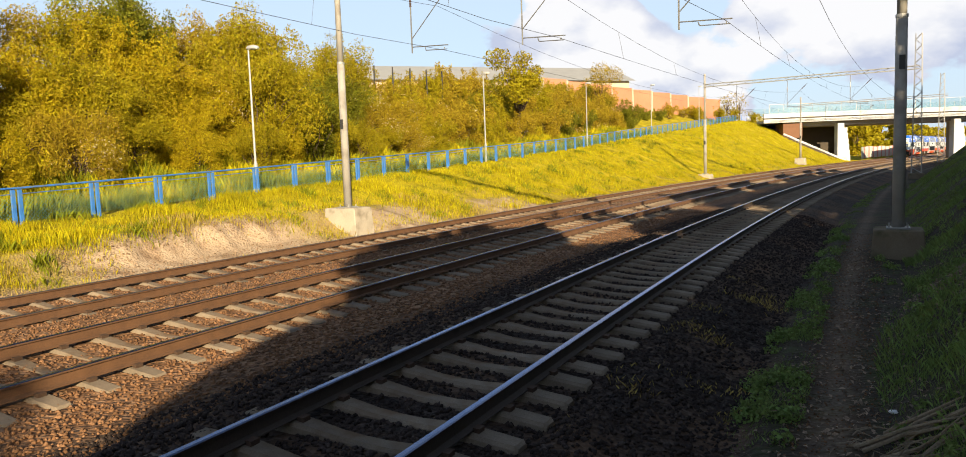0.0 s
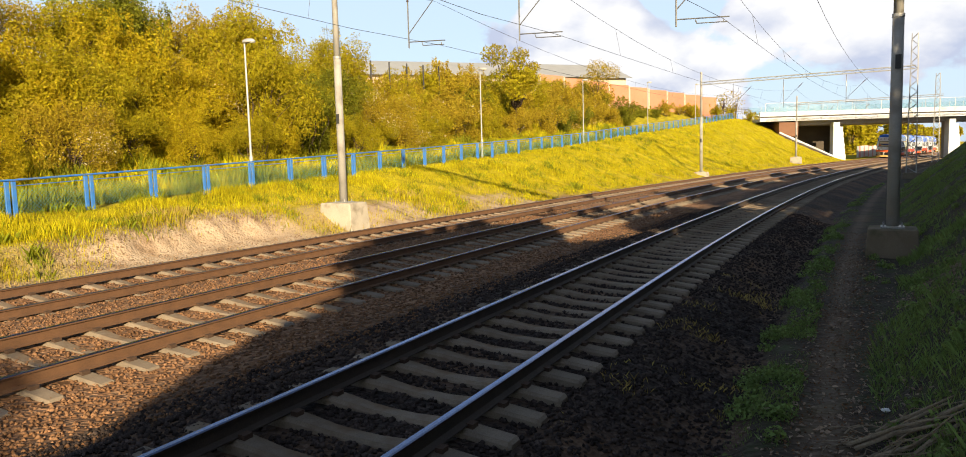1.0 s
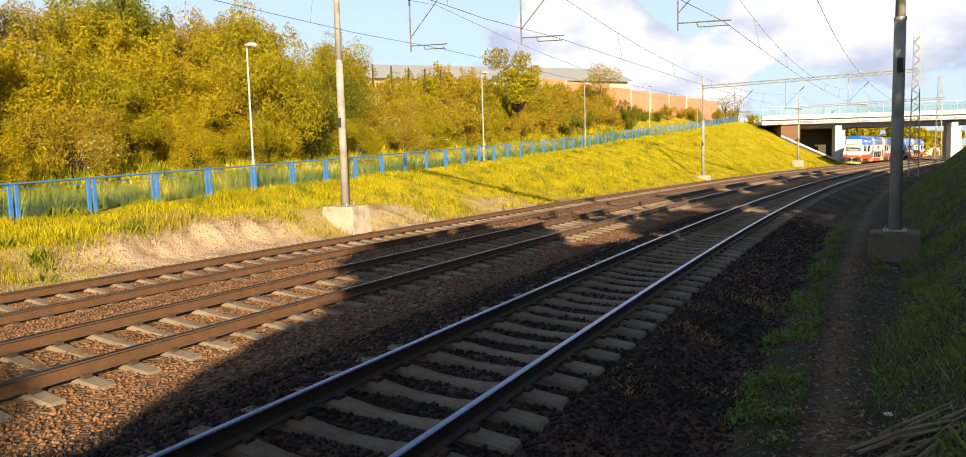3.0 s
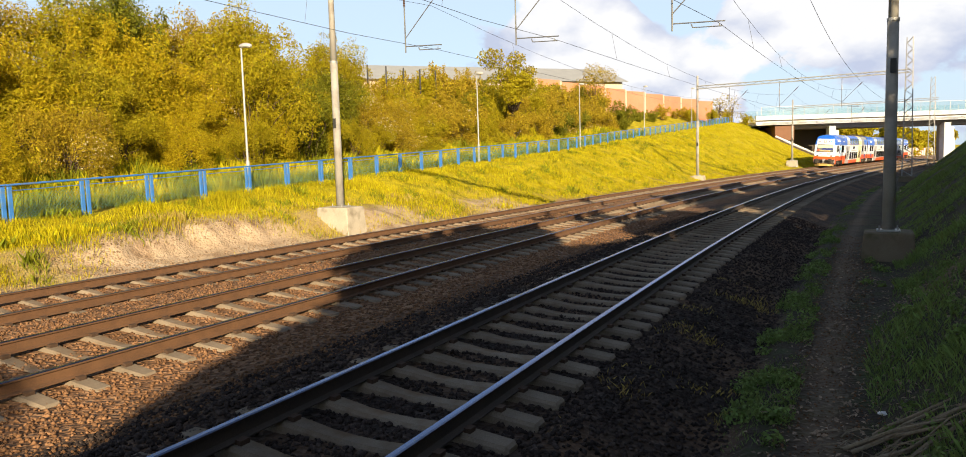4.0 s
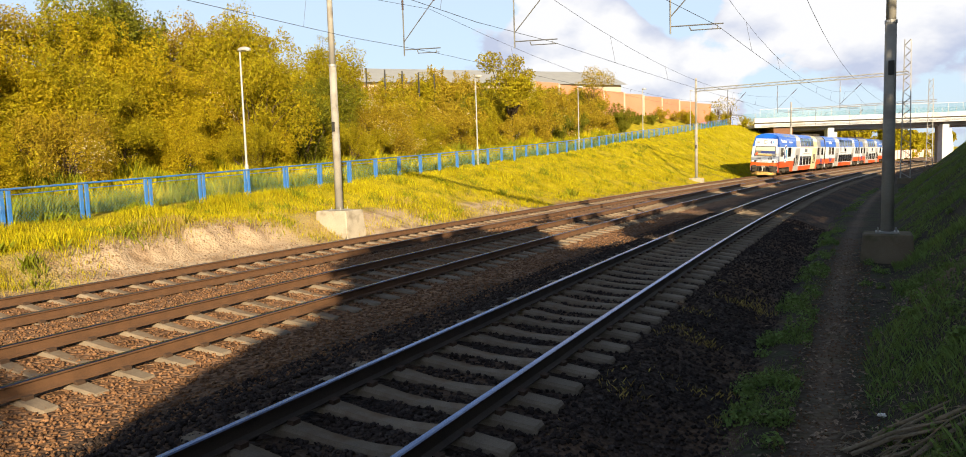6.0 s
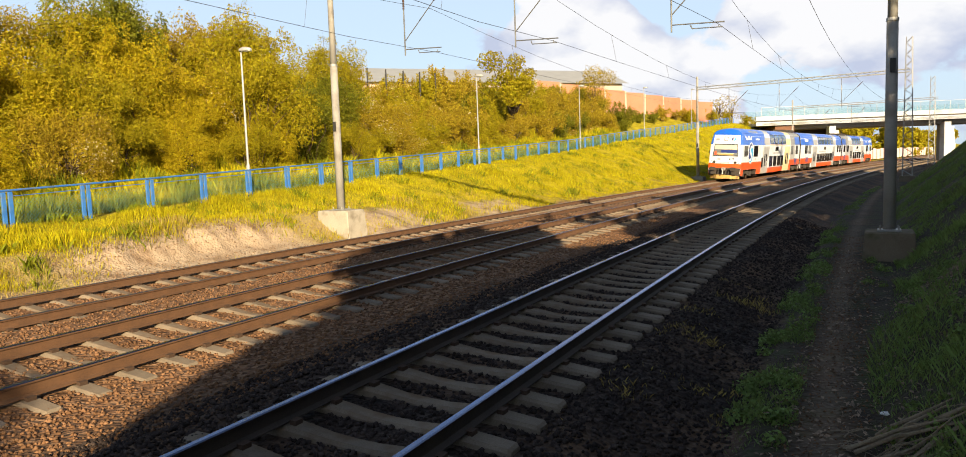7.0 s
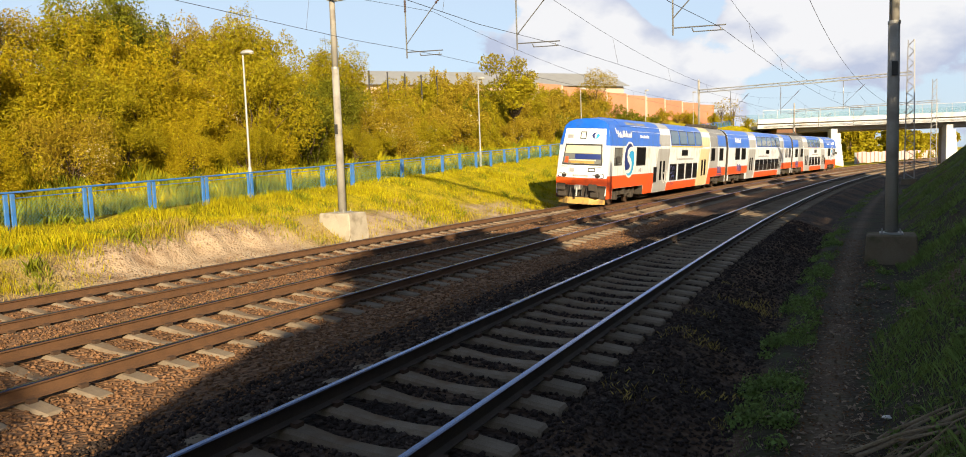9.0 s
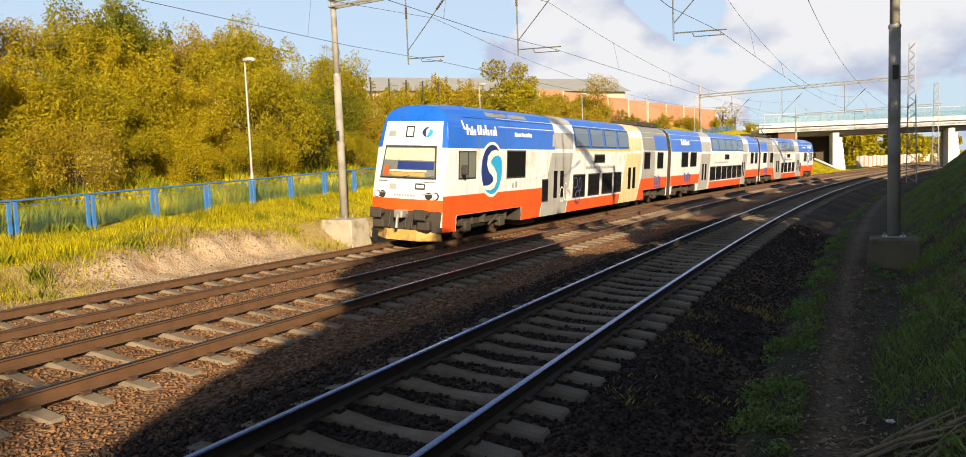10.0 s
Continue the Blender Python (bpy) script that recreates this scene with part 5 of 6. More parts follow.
    face_panel("blue_brow", [(4.02, -1.26, 1.26), (4.19, -1.19, 1.19), (4.37, -0.99, 0.99), (4.47, -0.70, 0.70), (4.53, -0.10, 0.10)], 0.02, M_TRAIN_BLUE, car, cols=10)
    face_panel("red_band", [(1.10, -1.42, 1.42), (1.48, -1.42, 1.42)], 0.012, M_TRAIN_RED, car)
    face_panel("windscreen_frame", [(2.13, -1.13, 1.13), (3.22, -1.02, 1.02)], 0.014, M_GASKET, car)
    face_panel("windscreen", [(2.19, -1.07, 1.07), (3.16, -0.97, 0.97)], 0.022, M_CABGLASS, car, "dark cab windscreen")
    face_panel("sun_blind", [(2.74, -1.0, 1.0), (3.13, -0.96, 0.96)], 0.028, M_BLIND, car, "pale lowered sun blind")
    face_panel("cab_shade", [(2.44, -0.40, 1.02), (2.70, -0.38, 0.99)], 0.026, M_LOGO_NAVY, car, "dark cab interior behind the windscreen")
    face_panel("dashboard", [(2.22, -0.72, 0.72), (2.34, -0.70, 0.70)], 0.030, M_PLOUGH, car, "yellow desk edge behind the windscreen")
    face_panel("paper_strip", [(2.36, -0.72, 0.78), (2.42, -0.70, 0.76)], 0.030, M_BLIND, car, "pale strip behind the windscreen")
    face_panel("red_pennant", [(2.24, -0.98, -0.74), (2.56, -0.94, -0.78)], 0.032, M_TRAIN_RED, car, "small red cloth behind the windscreen")
    for x0, lean in ((-0.35, 0.5), (0.55, 0.5)):
        bm = bmesh.new(); tube(bm, (x0, nose_y(x0, 2.14) - 0.05, 2.14), (x0 + lean, nose_y(x0 + lean, 2.24) - 0.05, 2.24), 0.012, 0.008, 6); part("wiper", bm, M_GASKET, car)
    for z in (1.66, 2.06):
        for sg in (-1, 1):
            bm = bmesh.new(); tube(bm, (sg * 0.72, nose_y(0.72, z) - 0.05, z), (sg * 1.12, nose_y(1.12, z) - 0.05, z), 0.014, 0.014, 6); part("hand_grip", bm, M_TRAIN_GREY, car)
    face_panel("lower_mask", [(0.42, -1.30, 1.30), (1.09, -1.38, 1.38)], 0.006, M_TRAIN_DARK, car)
    for a, b, mt, z0, z1 in ((-0.95, -0.62, M_TRAIN_GREY, 3.52, 3.70), (-0.22, 0.12, M_GASKET, 3.48, 3.86),
                             (-0.62, -0.35, M_TRAIN_GREY, 1.78, 1.96), (0.40, 0.78, M_GASKET, 1.80, 2.0)):
        face_panel("plain_emblem", [(z0, a, b), (z1, a, b)], 0.016, mt, car, "small plain emblem", cols=2)
        if mt == M_GASKET:
            face_panel("plain_emblem", [(z0 + 0.05, a + 0.05, b - 0.05), (z1 - 0.05, a + 0.05, b - 0.05)], 0.020, M_LETTER, car, cols=2)
    face_panel("round_emblem", [(3.50, 0.56, 0.60), (3.57, 0.46, 0.58), (3.66, 0.42, 0.56), (3.75, 0.46, 0.58), (3.82, 0.56, 0.66)], 0.016, M_LOGO_NAVY, car, "navy half of a small round emblem", cols=2)
    face_panel("round_emblem", [(3.50, 0.60, 0.68), (3.57, 0.64, 0.78), (3.66, 0.66, 0.82), (3.75, 0.70, 0.78)], 0.016, M_LOGO_SKY, car, "sky-blue half of a small round emblem", cols=2)
    for k in range(8):
        face_panel("lettering", [(1.56, -0.42 + k * 0.11, -0.34 + k * 0.11), (1.64, -0.42 + k * 0.11, -0.34 + k * 0.11)], 0.014, M_TRAIN_GREY, car, cols=1)
    for x, mt in ((-1.16, M_HEADLAMP), (-0.92, M_MARKERLAMP), (0.92, M_MARKERLAMP), (1.16, M_HEADLAMP)):
        y = nose_y(x, 1.62)
        bm = bmesh.new(); tube(bm, (x, y + 0.02, 1.60), (x, y - 0.035, 1.60), 0.125, 0.115, 16); rim = part("headlamp", bm, M_GASKET, car)
        bm = bmesh.new(); tube(bm, (x, y + 0.0, 1.60), (x, y - 0.045, 1.60), 0.095, 0.09, 16); part("lens", bm, mt, rim)
    for sg in (-1, 1):
        bm = bmesh.new()
        tube(bm, (sg * 0.875, 0.3, 1.02), (sg * 0.875, -0.35, 1.02), 0.11, 0.11, 12)
        box(bm, sg * 0.875, -0.38, 1.02, 0.46, 0.05, 0.34, 0.02)
        part("buffer", bm, M_TRAIN_DARK, car, "dark square buffer plate")
        bm = bmesh.new(); box(bm, sg * 0.9, -0.12, 0.66, 0.45, 0.25, 0.30, 0.03); part("step", bm, M_TRAIN_DARK, car)
        bm = bmesh.new(); box(bm, sg * 1.62, 1.15, 2.45, 0.22, 0.10, 0.34, 0.03); tube(bm, (sg * 1.42, 1.2, 2.5), (sg * 1.6, 1.15, 2.5), 0.02, 0.02, 6); part("mirror", bm, M_GASKET, car)
        for k in (0.2, 0.45):
            bm = bmesh.new(); tube(bm, (sg * k, -0.12, 1.0), (sg * k, -0.22, 0.55), 0.03, 0.03, 6); part("brake_hose", bm, M_GASKET, car)
    bm = bmesh.new()
    box(bm, 0, -0.12, 1.0, 0.34, 0.5, 0.26, 0.04); tube(bm, (0, -0.35, 0.98), (0, -0.42, 0.55), 0.05, 0.05, 8)
    part("coupling", bm, M_STEEL, car, "grey steel coupling")
    bm = bmesh.new()
    verts = [(-1.30, 0.30, 0.14), (-0.6, -0.20, 0.14), (0.6, -0.20, 0.14), (1.30, 0.30, 0.14), (1.30, 0.22, 0.52), (0.6, -0.10, 0.48), (-0.6, -0.10, 0.48), (-1.30, 0.22, 0.52)]
    vs = [bm.verts.new(v) for v in verts]
    for q in ((0, 1, 6, 7), (1, 2, 5, 6), (2, 3, 4, 5)):
        bm.faces.new([vs[i] for i in q])
    solid(part("snowplough", bm, M_PLOUGH, car, "ochre snowplough blade"), 0.03)
    bogie(3.4, car); bogie(23.2, car); underframe(car, True)
    return car


def middle_car():
    car = empty("train_car", Matrix(), "middle double-deck train car in white, red and blue paint", "train car", "cars of the train")
    shell(car, False, False, [(0.4, 5.6), (20.7, 25.6)])
    E0 = BODY_LEN
    skin("blue_panel", (0.06, 7.0), (0.06, 7.0), 3.16, 4.27, 0.010, M_TRAIN_BLUE, car)
    skin("blue_panel", (21.9, E0 - 0.06), (21.9, E0 - 0.06), 3.16, 4.27, 0.010, M_TRAIN_BLUE, car)
    skin("red_panel", (0.05, 6.3), (0.05, 6.55), 0.95, 1.60, 0.008, M_TRAIN_RED, car)
    skin("red_panel", (9.1, 19.0), (9.2, 19.2), 0.425, 0.93, 0.008, M_TRAIN_RED, car)
    skin("red_panel", (20.3, E0 - 0.05), (20.6, E0 - 0.05), 0.95, 1.60, 0.008, M_TRAIN_RED, car)
    skin("grey_panel", (6.2, 8.6), (7.2, 9.6), 0.44, 4.275, 0.014, M_TRAIN_GREY, car, rows=8)
    skin("grey_panel", (19.2, 20.4), (20.0, 21.85), 0.44, 4.275, 0.014, M_TRAIN_GREY, car, rows=8)
    for a in (2.25, 4.25, 22.7, 24.4):
        window(a, a + (1.35 if a < 10 else 1.0), 2.18, 3.08, car)
    for i in range(6):
        a = 9.35 + i * 1.68
        window(a, a + 1.42, 1.07, 2.02, car)
    skin("blue_panel", (9.64, 19.95), (9.64, 19.95), 3.23, 4.27, 0.010, M_TRAIN_BLUE, car)
    for i in range(5):
        a = 9.85 + i * 2.03
        window(a, a + 1.70, 3.34, 4.14, car, M_TRAIN_SKYGLASS)
    window(13.5, 14.8, 2.62, 2.92, car, label="dark destination display")
    door_pair(7.0, 8.4, 0.5, 2.42, car, M_TRAIN_GREY); door_pair(19.3, 20.5, 0.5, 2.42, car, M_TRAIN_GREY)
    lettering(2.3, 3.60, (0.40, 0.24, 0.36, 0.24, 0.36, 0.24, 0.24, 0.3), 0.16, 0.06, M_LETTER, car)
    lettering(2.9, 1.15, (0.6, 0.5, 0.6, 0.5), 0.24, 0.14, M_MARK, car)
    lettering(10.5, 2.30, (0.11, 0.13, 0.11, 0.11, 0.13, 0.11, 0.11, 0.13, 0.11, 0.11), 0.3, 0.12, M_TRAIN_GREY, car)
    roof_panel(car, 0.1, 7.1, M_TRAIN_BLUE); roof_panel(car, 7.15, 9.6, M_TRAIN_GREY); roof_panel(car, 9.65, 19.9, M_TRAIN_BLUE)
    roof_panel(car, 19.95, 21.8, M_TRAIN_GREY); roof_panel(car, 21.85, E0 - 0.1, M_TRAIN_BLUE)
    bogie(3.2, car); bogie(22.9, car); underframe(car, False)
    return car


def pantograph(car, y):
    pan = new("pantograph"); pan.parent = car; pan.location = (0, y, 4.62)
    bm = bmesh.new(); box(bm, 0, 0, 0.18, 1.4, 1.6, 0.08, 0.02)
    for a in (-0.6, 0.6):
        for b in (-0.7, 0.7):
            tube(bm, (a, b, 0), (a, b, 0.2), 0.06, 0.06, 8)
    part("pantograph_base", bm, M_TRAIN_DARK, pan)
    bm = bmesh.new(); tube(bm, (0, -0.6, 0.22), (0, 0.9, 0.75), 0.05, 0.04, 8); tube(bm, (0, 0.9, 0.75), (0, -0.2, 1.22), 0.035, 0.03, 8); part("pantograph_arm", bm, M_TRAIN_DARK, pan)
    bm = bmesh.new(); tube(bm, (-0.8, -0.2, 1.22), (0.8, -0.2, 1.22), 0.03, 0.03, 6); tube(bm, (-0.8, 0.1, 1.22), (0.8, 0.1, 1.22), 0.03, 0.03, 6); part("pantograph_head", bm, M_TRAIN_DARK, pan)


TRAIN = []


def make_train():
    lead = cab_car("train_car", "double-deck driving car with blue roof, white sides and red skirt", M_TRAIN_CREAM)
    mid = middle_car()
    tail = cab_car("train_car", "trailing double-deck motor car with a raised pantograph", M_TRAIN_GREY)
    pantograph(tail, 19.8)
    TRAIN.extend([(lead, 0.0, False), (mid, 26.4, False), (tail, 52.8, True)])


make_train()
TRAIN_Z, TRAIN_N = TRACK_Z["A"], TRACK_N["A"]


def train_front(t):
    """Where the nose stands along the track at t seconds."""
    return 19.60 + 15.40 * (10 - t) + 0.0705 * (10 - t) ** 2


def car_pose(s_nose, turned):
    a, b = on_axis(s_nose + 3.3, TRAIN_N, TRAIN_Z), on_axis(s_nose + 23.1, TRAIN_N, TRAIN_Z)
    d = (b - a).normalized()
    yaw = math.degrees(math.atan2(-d.x, d.y))
    m = Matrix.Translation(a - d * 3.3) @ pose(0, 0, 0, 0, 0, yaw) @ pose(0, 0, 0, 0, SLOPE, 0)
    if turned:
        m = m @ pose(0, 26.05, 0, 0, 0, 180)
    return m


def motions():
    for car, back, turned in TRAIN:
        walk(car, [(t, car_pose(train_front(t) + back, turned)) for t in np.linspace(0, 10, 21)])


# ---- vegetation ----
def leaf_cloud(lobes, count, size, seed, out=0.6, slim=False):
    """Leaves on and in ellipsoid lobes: arrays of vertices and faces; slim leaves are single blades."""
    r = np.random.RandomState(seed)
    L = np.array(lobes, float)
    area = (L[:, 3] * L[:, 4] + L[:, 3] * L[:, 5] + L[:, 4] * L[:, 5])
    pick = r.choice(len(L), count, p=area / area.sum())
    d = r.normal(size=(count, 3)); d /= np.linalg.norm(d, axis=1)[:, None]
    rad = 1 - 0.55 * r.rand(count) ** 2.2
    bump = 1 + 0.16 * np.sin(7 * d[:, 0] + 3 * pick) * np.sin(6 * d[:, 1] + pick) + 0.10 * np.sin(13 * d[:, 2] + 2 * pick)
    c = L[pick, :3] + d * L[pick, 3:6] * (rad * bump)[:, None]
    nrm = d * out + r.normal(size=(count, 3)) * 0.55 + np.array([0, 0, 0.25])
    nrm /= np.linalg.norm(nrm, axis=1)[:, None]
    t = np.cross(nrm, r.normal(size=(count, 3))); t /= np.linalg.norm(t, axis=1)[:, None]
    b = np.cross(nrm, t)
    sz = size * r.uniform(0.55, 1.3, count)[:, None]
    if slim:
        V = np.stack([c - t * sz, c + b * sz * 0.66 + nrm * sz * 0.2, c + t * sz - b * sz * 0.25], 1).reshape(-1, 3)
        return V, np.arange(count * 3).reshape(-1, 3)
    V = np.stack([c - t * sz, c - b * sz * 0.62 + nrm * sz * 0.15, c + t * sz, c + b * sz * 0.62 + nrm * sz * 0.15], 1).reshape(-1, 3)
    F = np.arange(count * 4).reshape(-1, 4)
    return V, F


def branches(bm, base, tips, r0, rnd, wob=0.25):
    for tip in tips:
        p = Vector(base)
        k = 4
        for i in range(k):
            q = Vector(base).lerp(Vector(tip), (i + 1) / k) + Vector((rnd.uniform(-wob, wob), rnd.uniform(-wob, wob), rnd.uniform(-wob, wob) * 0.5)) * (i < k - 1)
            tube(bm, p, q, r0 * (1 - 0.22 * i), r0 * (1 - 0.22 * (i + 1)), 5, False)
            p = q


def shrub(kind, mat, label, w, h, count, size, seed, m, blossom=0):
    rnd = random.Random(seed)
    thing = empty(kind, m, label, "shrub" if kind == "shrub" else "tree", "bank shrubs" if kind == "shrub" else "trees")
    lobes = []
    k = 20
    for i in range(k):
        a, rr = rnd.uniform(0, 6.283), rnd.uniform(0.1, 0.80) * w
        z = h * rnd.uniform(0.14, 0.78)
        e = rnd.uniform(0.17, 0.34) * w
        lobes.append((rr * math.cos(a), rr * math.sin(a), z, e, e, e * rnd.uniform(0.55, 0.95) * h / w * 0.9))
    lobes.append((0, 0, h * 0.66, w * 0.36, w * 0.36, h * 0.34))
    for i in range(13):
        a, rr = rnd.uniform(0, 6.283), rnd.uniform(0.1, 0.95) * w
        e = rnd.uniform(0.06, 0.13) * w
        lobes.append((rr * math.cos(a), rr * math.sin(a), h * rnd.uniform(0.5, 1.02), e, e, e * 1.8))
    V, F = leaf_cloud(lobes, count * 2, size * 0.80, seed, 0.45, True)
    ob = new("crown", array_mesh("crown", V, F, mat)); ob.parent = thing
    bm = bmesh.new()
    twigs = [(l[0] * 1.12 + rnd.uniform(-0.3, 0.3), l[1] * 1.12 + rnd.uniform(-0.3, 0.3), l[2] + l[5] * rnd.uniform(0.5, 1.25)) for l in lobes[:21]]
    branches(bm, (0, 0, 0.25 * h), twigs, 0.018 + 0.002 * h, rnd, 0.35)
    branches(bm, (0, 0, -0.2), [(l[0] * 0.8, l[1] * 0.8, l[2]) for l in lobes[:10]], 0.05 + 0.006 * h, rnd)
    part("stem", bm, M_BARK, thing)
    if blossom:
        V, F = leaf_cloud(rnd.sample(lobes[:20], 4), blossom, size * 0.8, seed + 50)
        ob = new("blossom", array_mesh("blossom", V, F, M_BLOSSOM)); ob.parent = thing
    return thing


def put(s, n, sink=0.1, turn=0.0, k=1.0):
    return axis_pose(s, n, float(ground_z(s, n)) - sink, turn) @ Matrix.Diagonal((k, k, k, 1))


def make_shrubs():
    kinds = [
        shrub("shrub", M_LEAF_OLIVE, "dense olive-green shrub lit by low sun", 2.6, 4.6, 12600, 0.072, 1, put(18, -24)),
        shrub("shrub", M_LEAF_YELLOW, "bright yellow-green shrub on the bank", 2.3, 4.2, 12000, 0.072, 2, put(24, -25)),
        shrub("shrub", M_LEAF_BROWN, "brownish thinly leaved thorn shrub", 2.5, 4.0, 11600, 0.068, 3, put(40, -26), 420),
        shrub("shrub", M_LEAF_GREEN, "darker green leafy shrub", 2.4, 4.6, 12000, 0.075, 4, put(30.5, -23.5)),
        shrub("shrub", M_LEAF_OLIVE, "olive hawthorn shrub with cream blossom", 2.4, 4.0, 12000, 0.072, 5, put(11, -22), 1000),
    ]
    distant = [
        shrub("shrub", M_LEAF_BROWN, "brownish shrub in the thicket along the footway", 2.5, 4.0, 4600, 0.12, 13, put(52, -27.5), 120),
        shrub("shrub", M_LEAF_OLIVE, "olive shrub in the thicket along the footway", 2.4, 4.2, 4600, 0.12, 14, put(58, -30)),
        shrub("shrub", M_LEAF_GREEN, "small dark green bush beside the footway", 2.4, 3.8, 5200, 0.12, 15, put(93, -31)),
    ]
    rnd = random.Random(12)

    def row(s0, s1, step, n_off, scale, weights):
        s = s0
        while s < s1:
            src = rnd.choices(kinds if s < 46 else distant, weights if s < 46 else [6, 4, 1])[0]
            ss, u = s + rnd.uniform(-0.8, 0.8), n_off + rnd.uniform(-0.8, 0.8)
            n = float(fence_n(ss)) - u
            k = scale * rnd.uniform(0.82, 1.18)
            copy_thing(src, put(ss, n, 0.25, rnd.uniform(0, 360))).scale = (k, k, k * rnd.uniform(0.9, 1.12))
            s += step * rnd.uniform(0.85, 1.15)

    row(-4, 46, 3.0, 5.0, 0.72, [6, 3, 3, 1, 2])
    row(-2, 30, 3.2, 8.2, 1.10, [6, 4, 2, 1, 2])
    row(30, 50, 3.4, 8.4, 0.98, [4, 3, 3, 3, 1])
    row(2, 30, 3.6, 11.6, 1.42, [6, 4, 2, 1, 1])
    row(30, 60, 3.8, 12.2, 1.16, [4, 3, 4, 2, 1])
    row(46, 90, 3.4, 5.6, 0.88, [2, 1, 6, 1, 1])
    row(50, 94, 3.8, 9.2, 1.06, [2, 1, 6, 1, 1])
    row(52, 100, 4.2, 13.4, 1.10, [3, 1, 4, 2, 1])
    row(96, 140, 6.0, 7.5, 0.55, [3, 2, 1, 3, 1])
    for s, n, k, j in ((27.2, -23.4, 1.38, 0), (29.5, -26.5, 1.30, 1), (21.5, -26.0, 1.36, 1), (9.0, -24.5, 1.3, 4), (29.6, -27.0, 1.62, 0), (23.2, -28.5, 1.5, 3)):
        copy_thing(kinds[j], put(s, n, 0.25, s * 31)).scale = (k * 0.85, k * 0.85, k)
    for s, n, k in ((132, -31.5, 0.75), (137, -31, 0.65), (128, -34, 0.7), (147.0, -28.5, 0.8), (143.5, -29.5, 0.65)):
        copy_thing(distant[1], put(s, n, 0.2, s * 7)).scale = (k, k, k)


def tree(label, mat, h, w, count, size, seed, m, bare=0.35):
    rnd = random.Random(seed)
    thing = empty("tree", m, label, "tree", "trees")
    bm = bmesh.new()
    tube(bm, (0, 0, -0.3), (0.1, 0.05, h * 0.35), 0.025 * h, 0.019 * h, 8)
    tube(bm, (0.1, 0.05, h * 0.35), (0, 0.15, h * 0.7), 0.019 * h, 0.009 * h, 8)
    lobes = []
    for i in range(14):
        a, rr = rnd.uniform(0, 6.283), rnd.uniform(0.15, 0.75) * w
        z = h * rnd.uniform(bare, 0.95)
        e = rnd.uniform(0.24, 0.42) * w
        lobes.append((rr * math.cos(a), rr * math.sin(a), z, e, e, e * 0.8))
    branches(bm, (0.1, 0.05, h * 0.3), [l[:3] for l in lobes], 0.011 * h, rnd, 0.3)
    part("trunk", bm, M_BARK, thing)
    V, F = leaf_cloud(lobes, count, size, seed)
    ob = new("crown", array_mesh("crown", V, F, mat)); ob.parent = thing
    return thing


def make_trees():
    # the small airy tree above the thicket and a thin one before the hall
    tree("slender broadleaf tree above the thicket", M_LEAF_OLIVE, 8.5, 3.0, 8500, 0.11, 31, put(61.3, -28.0, 0.2), 0.5)
    tree("pale sparsely leaved tree near the wall", M_LEAF_BROWN, 8.0, 3.5, 9000, 0.075, 32, put(88, -32.5, 0.2), 0.4)
    tree("thin nearly bare young tree at the end of the fence", M_LEAF_BROWN, 5.6, 2.6, 420, 0.12, 37, put(133, -30.8, 0.2), 0.3)
    tree("thin nearly bare young tree near the bridge", M_LEAF_BROWN, 5.0, 2.4, 420, 0.12, 38, put(139, -30.5, 0.2), 0.3)
    # trees on the right bank that shade the tracks; mostly behind and beside the camera
    a = tree("tall broadleaf tree on the bank above the tracks", M_LEAF_GREEN, 7.9, 4.2, 4600, 0.50, 33, put(-7.05, 12.91, 0.3), 0.12)
    a.scale = (0.93, 0.93, 0.93)
    b = tree("bushy broadleaf tree on the bank above the tracks", M_LEAF_GREEN, 7.6, 4.4, 4600, 0.50, 34, put(63, 19.5, 0.3, 207), 0.08)
    rnd = random.Random(5)
    for s, n, k, src, turn in SHADE_TREES:
        copy_thing(a if src else b, put(s, n, 0.3, turn)).scale = (k, k, k)
    d = tree("thinly leaved young tree on the bank above the tracks", M_LEAF_GREEN, 7.6, 4.2, 1400, 0.32, 39, put(-18.5, 12.3, 0.3), 0.1)
    d.scale = (0.46, 0.46, 0.86)
    for s, n, k, turn in ((1.3, 15.9, 1.1, 111), (2.4, 16.4, 1.05, 250), (8.5, 14.0, 0.95, 40), (13.5, 15.0, 0.95, 200), (25, 15.5, 0.92, 310), (37, 16, 0.95, 70)):
        copy_thing(d, put(s, n, 0.3, turn)).scale = (k, k, k)
    # woods beyond the bridge
    c = tree("olive broadleaf tree beyond the bridge", M_LEAF_OLIVE, 8.5, 4.4, 2400, 0.42, 36, put(205, -26, 0.3), 0.2)
    for i in range(34):
        s, n = 186 + i * 4.4, -21 - rnd.uniform(0, 9) + 0.30 * i
        copy_thing(c, put(s, n, 0.3, rnd.uniform(0, 360))).scale = [rnd.uniform(0.7, 1.05)] * 3
    for i in range(8):
        copy_thing(c, put(250 + i * 14, 16 + rnd.uniform(0, 20), 0.3, rnd.uniform(0, 360))).scale = [rnd.uniform(0.7, 1.1)] * 3


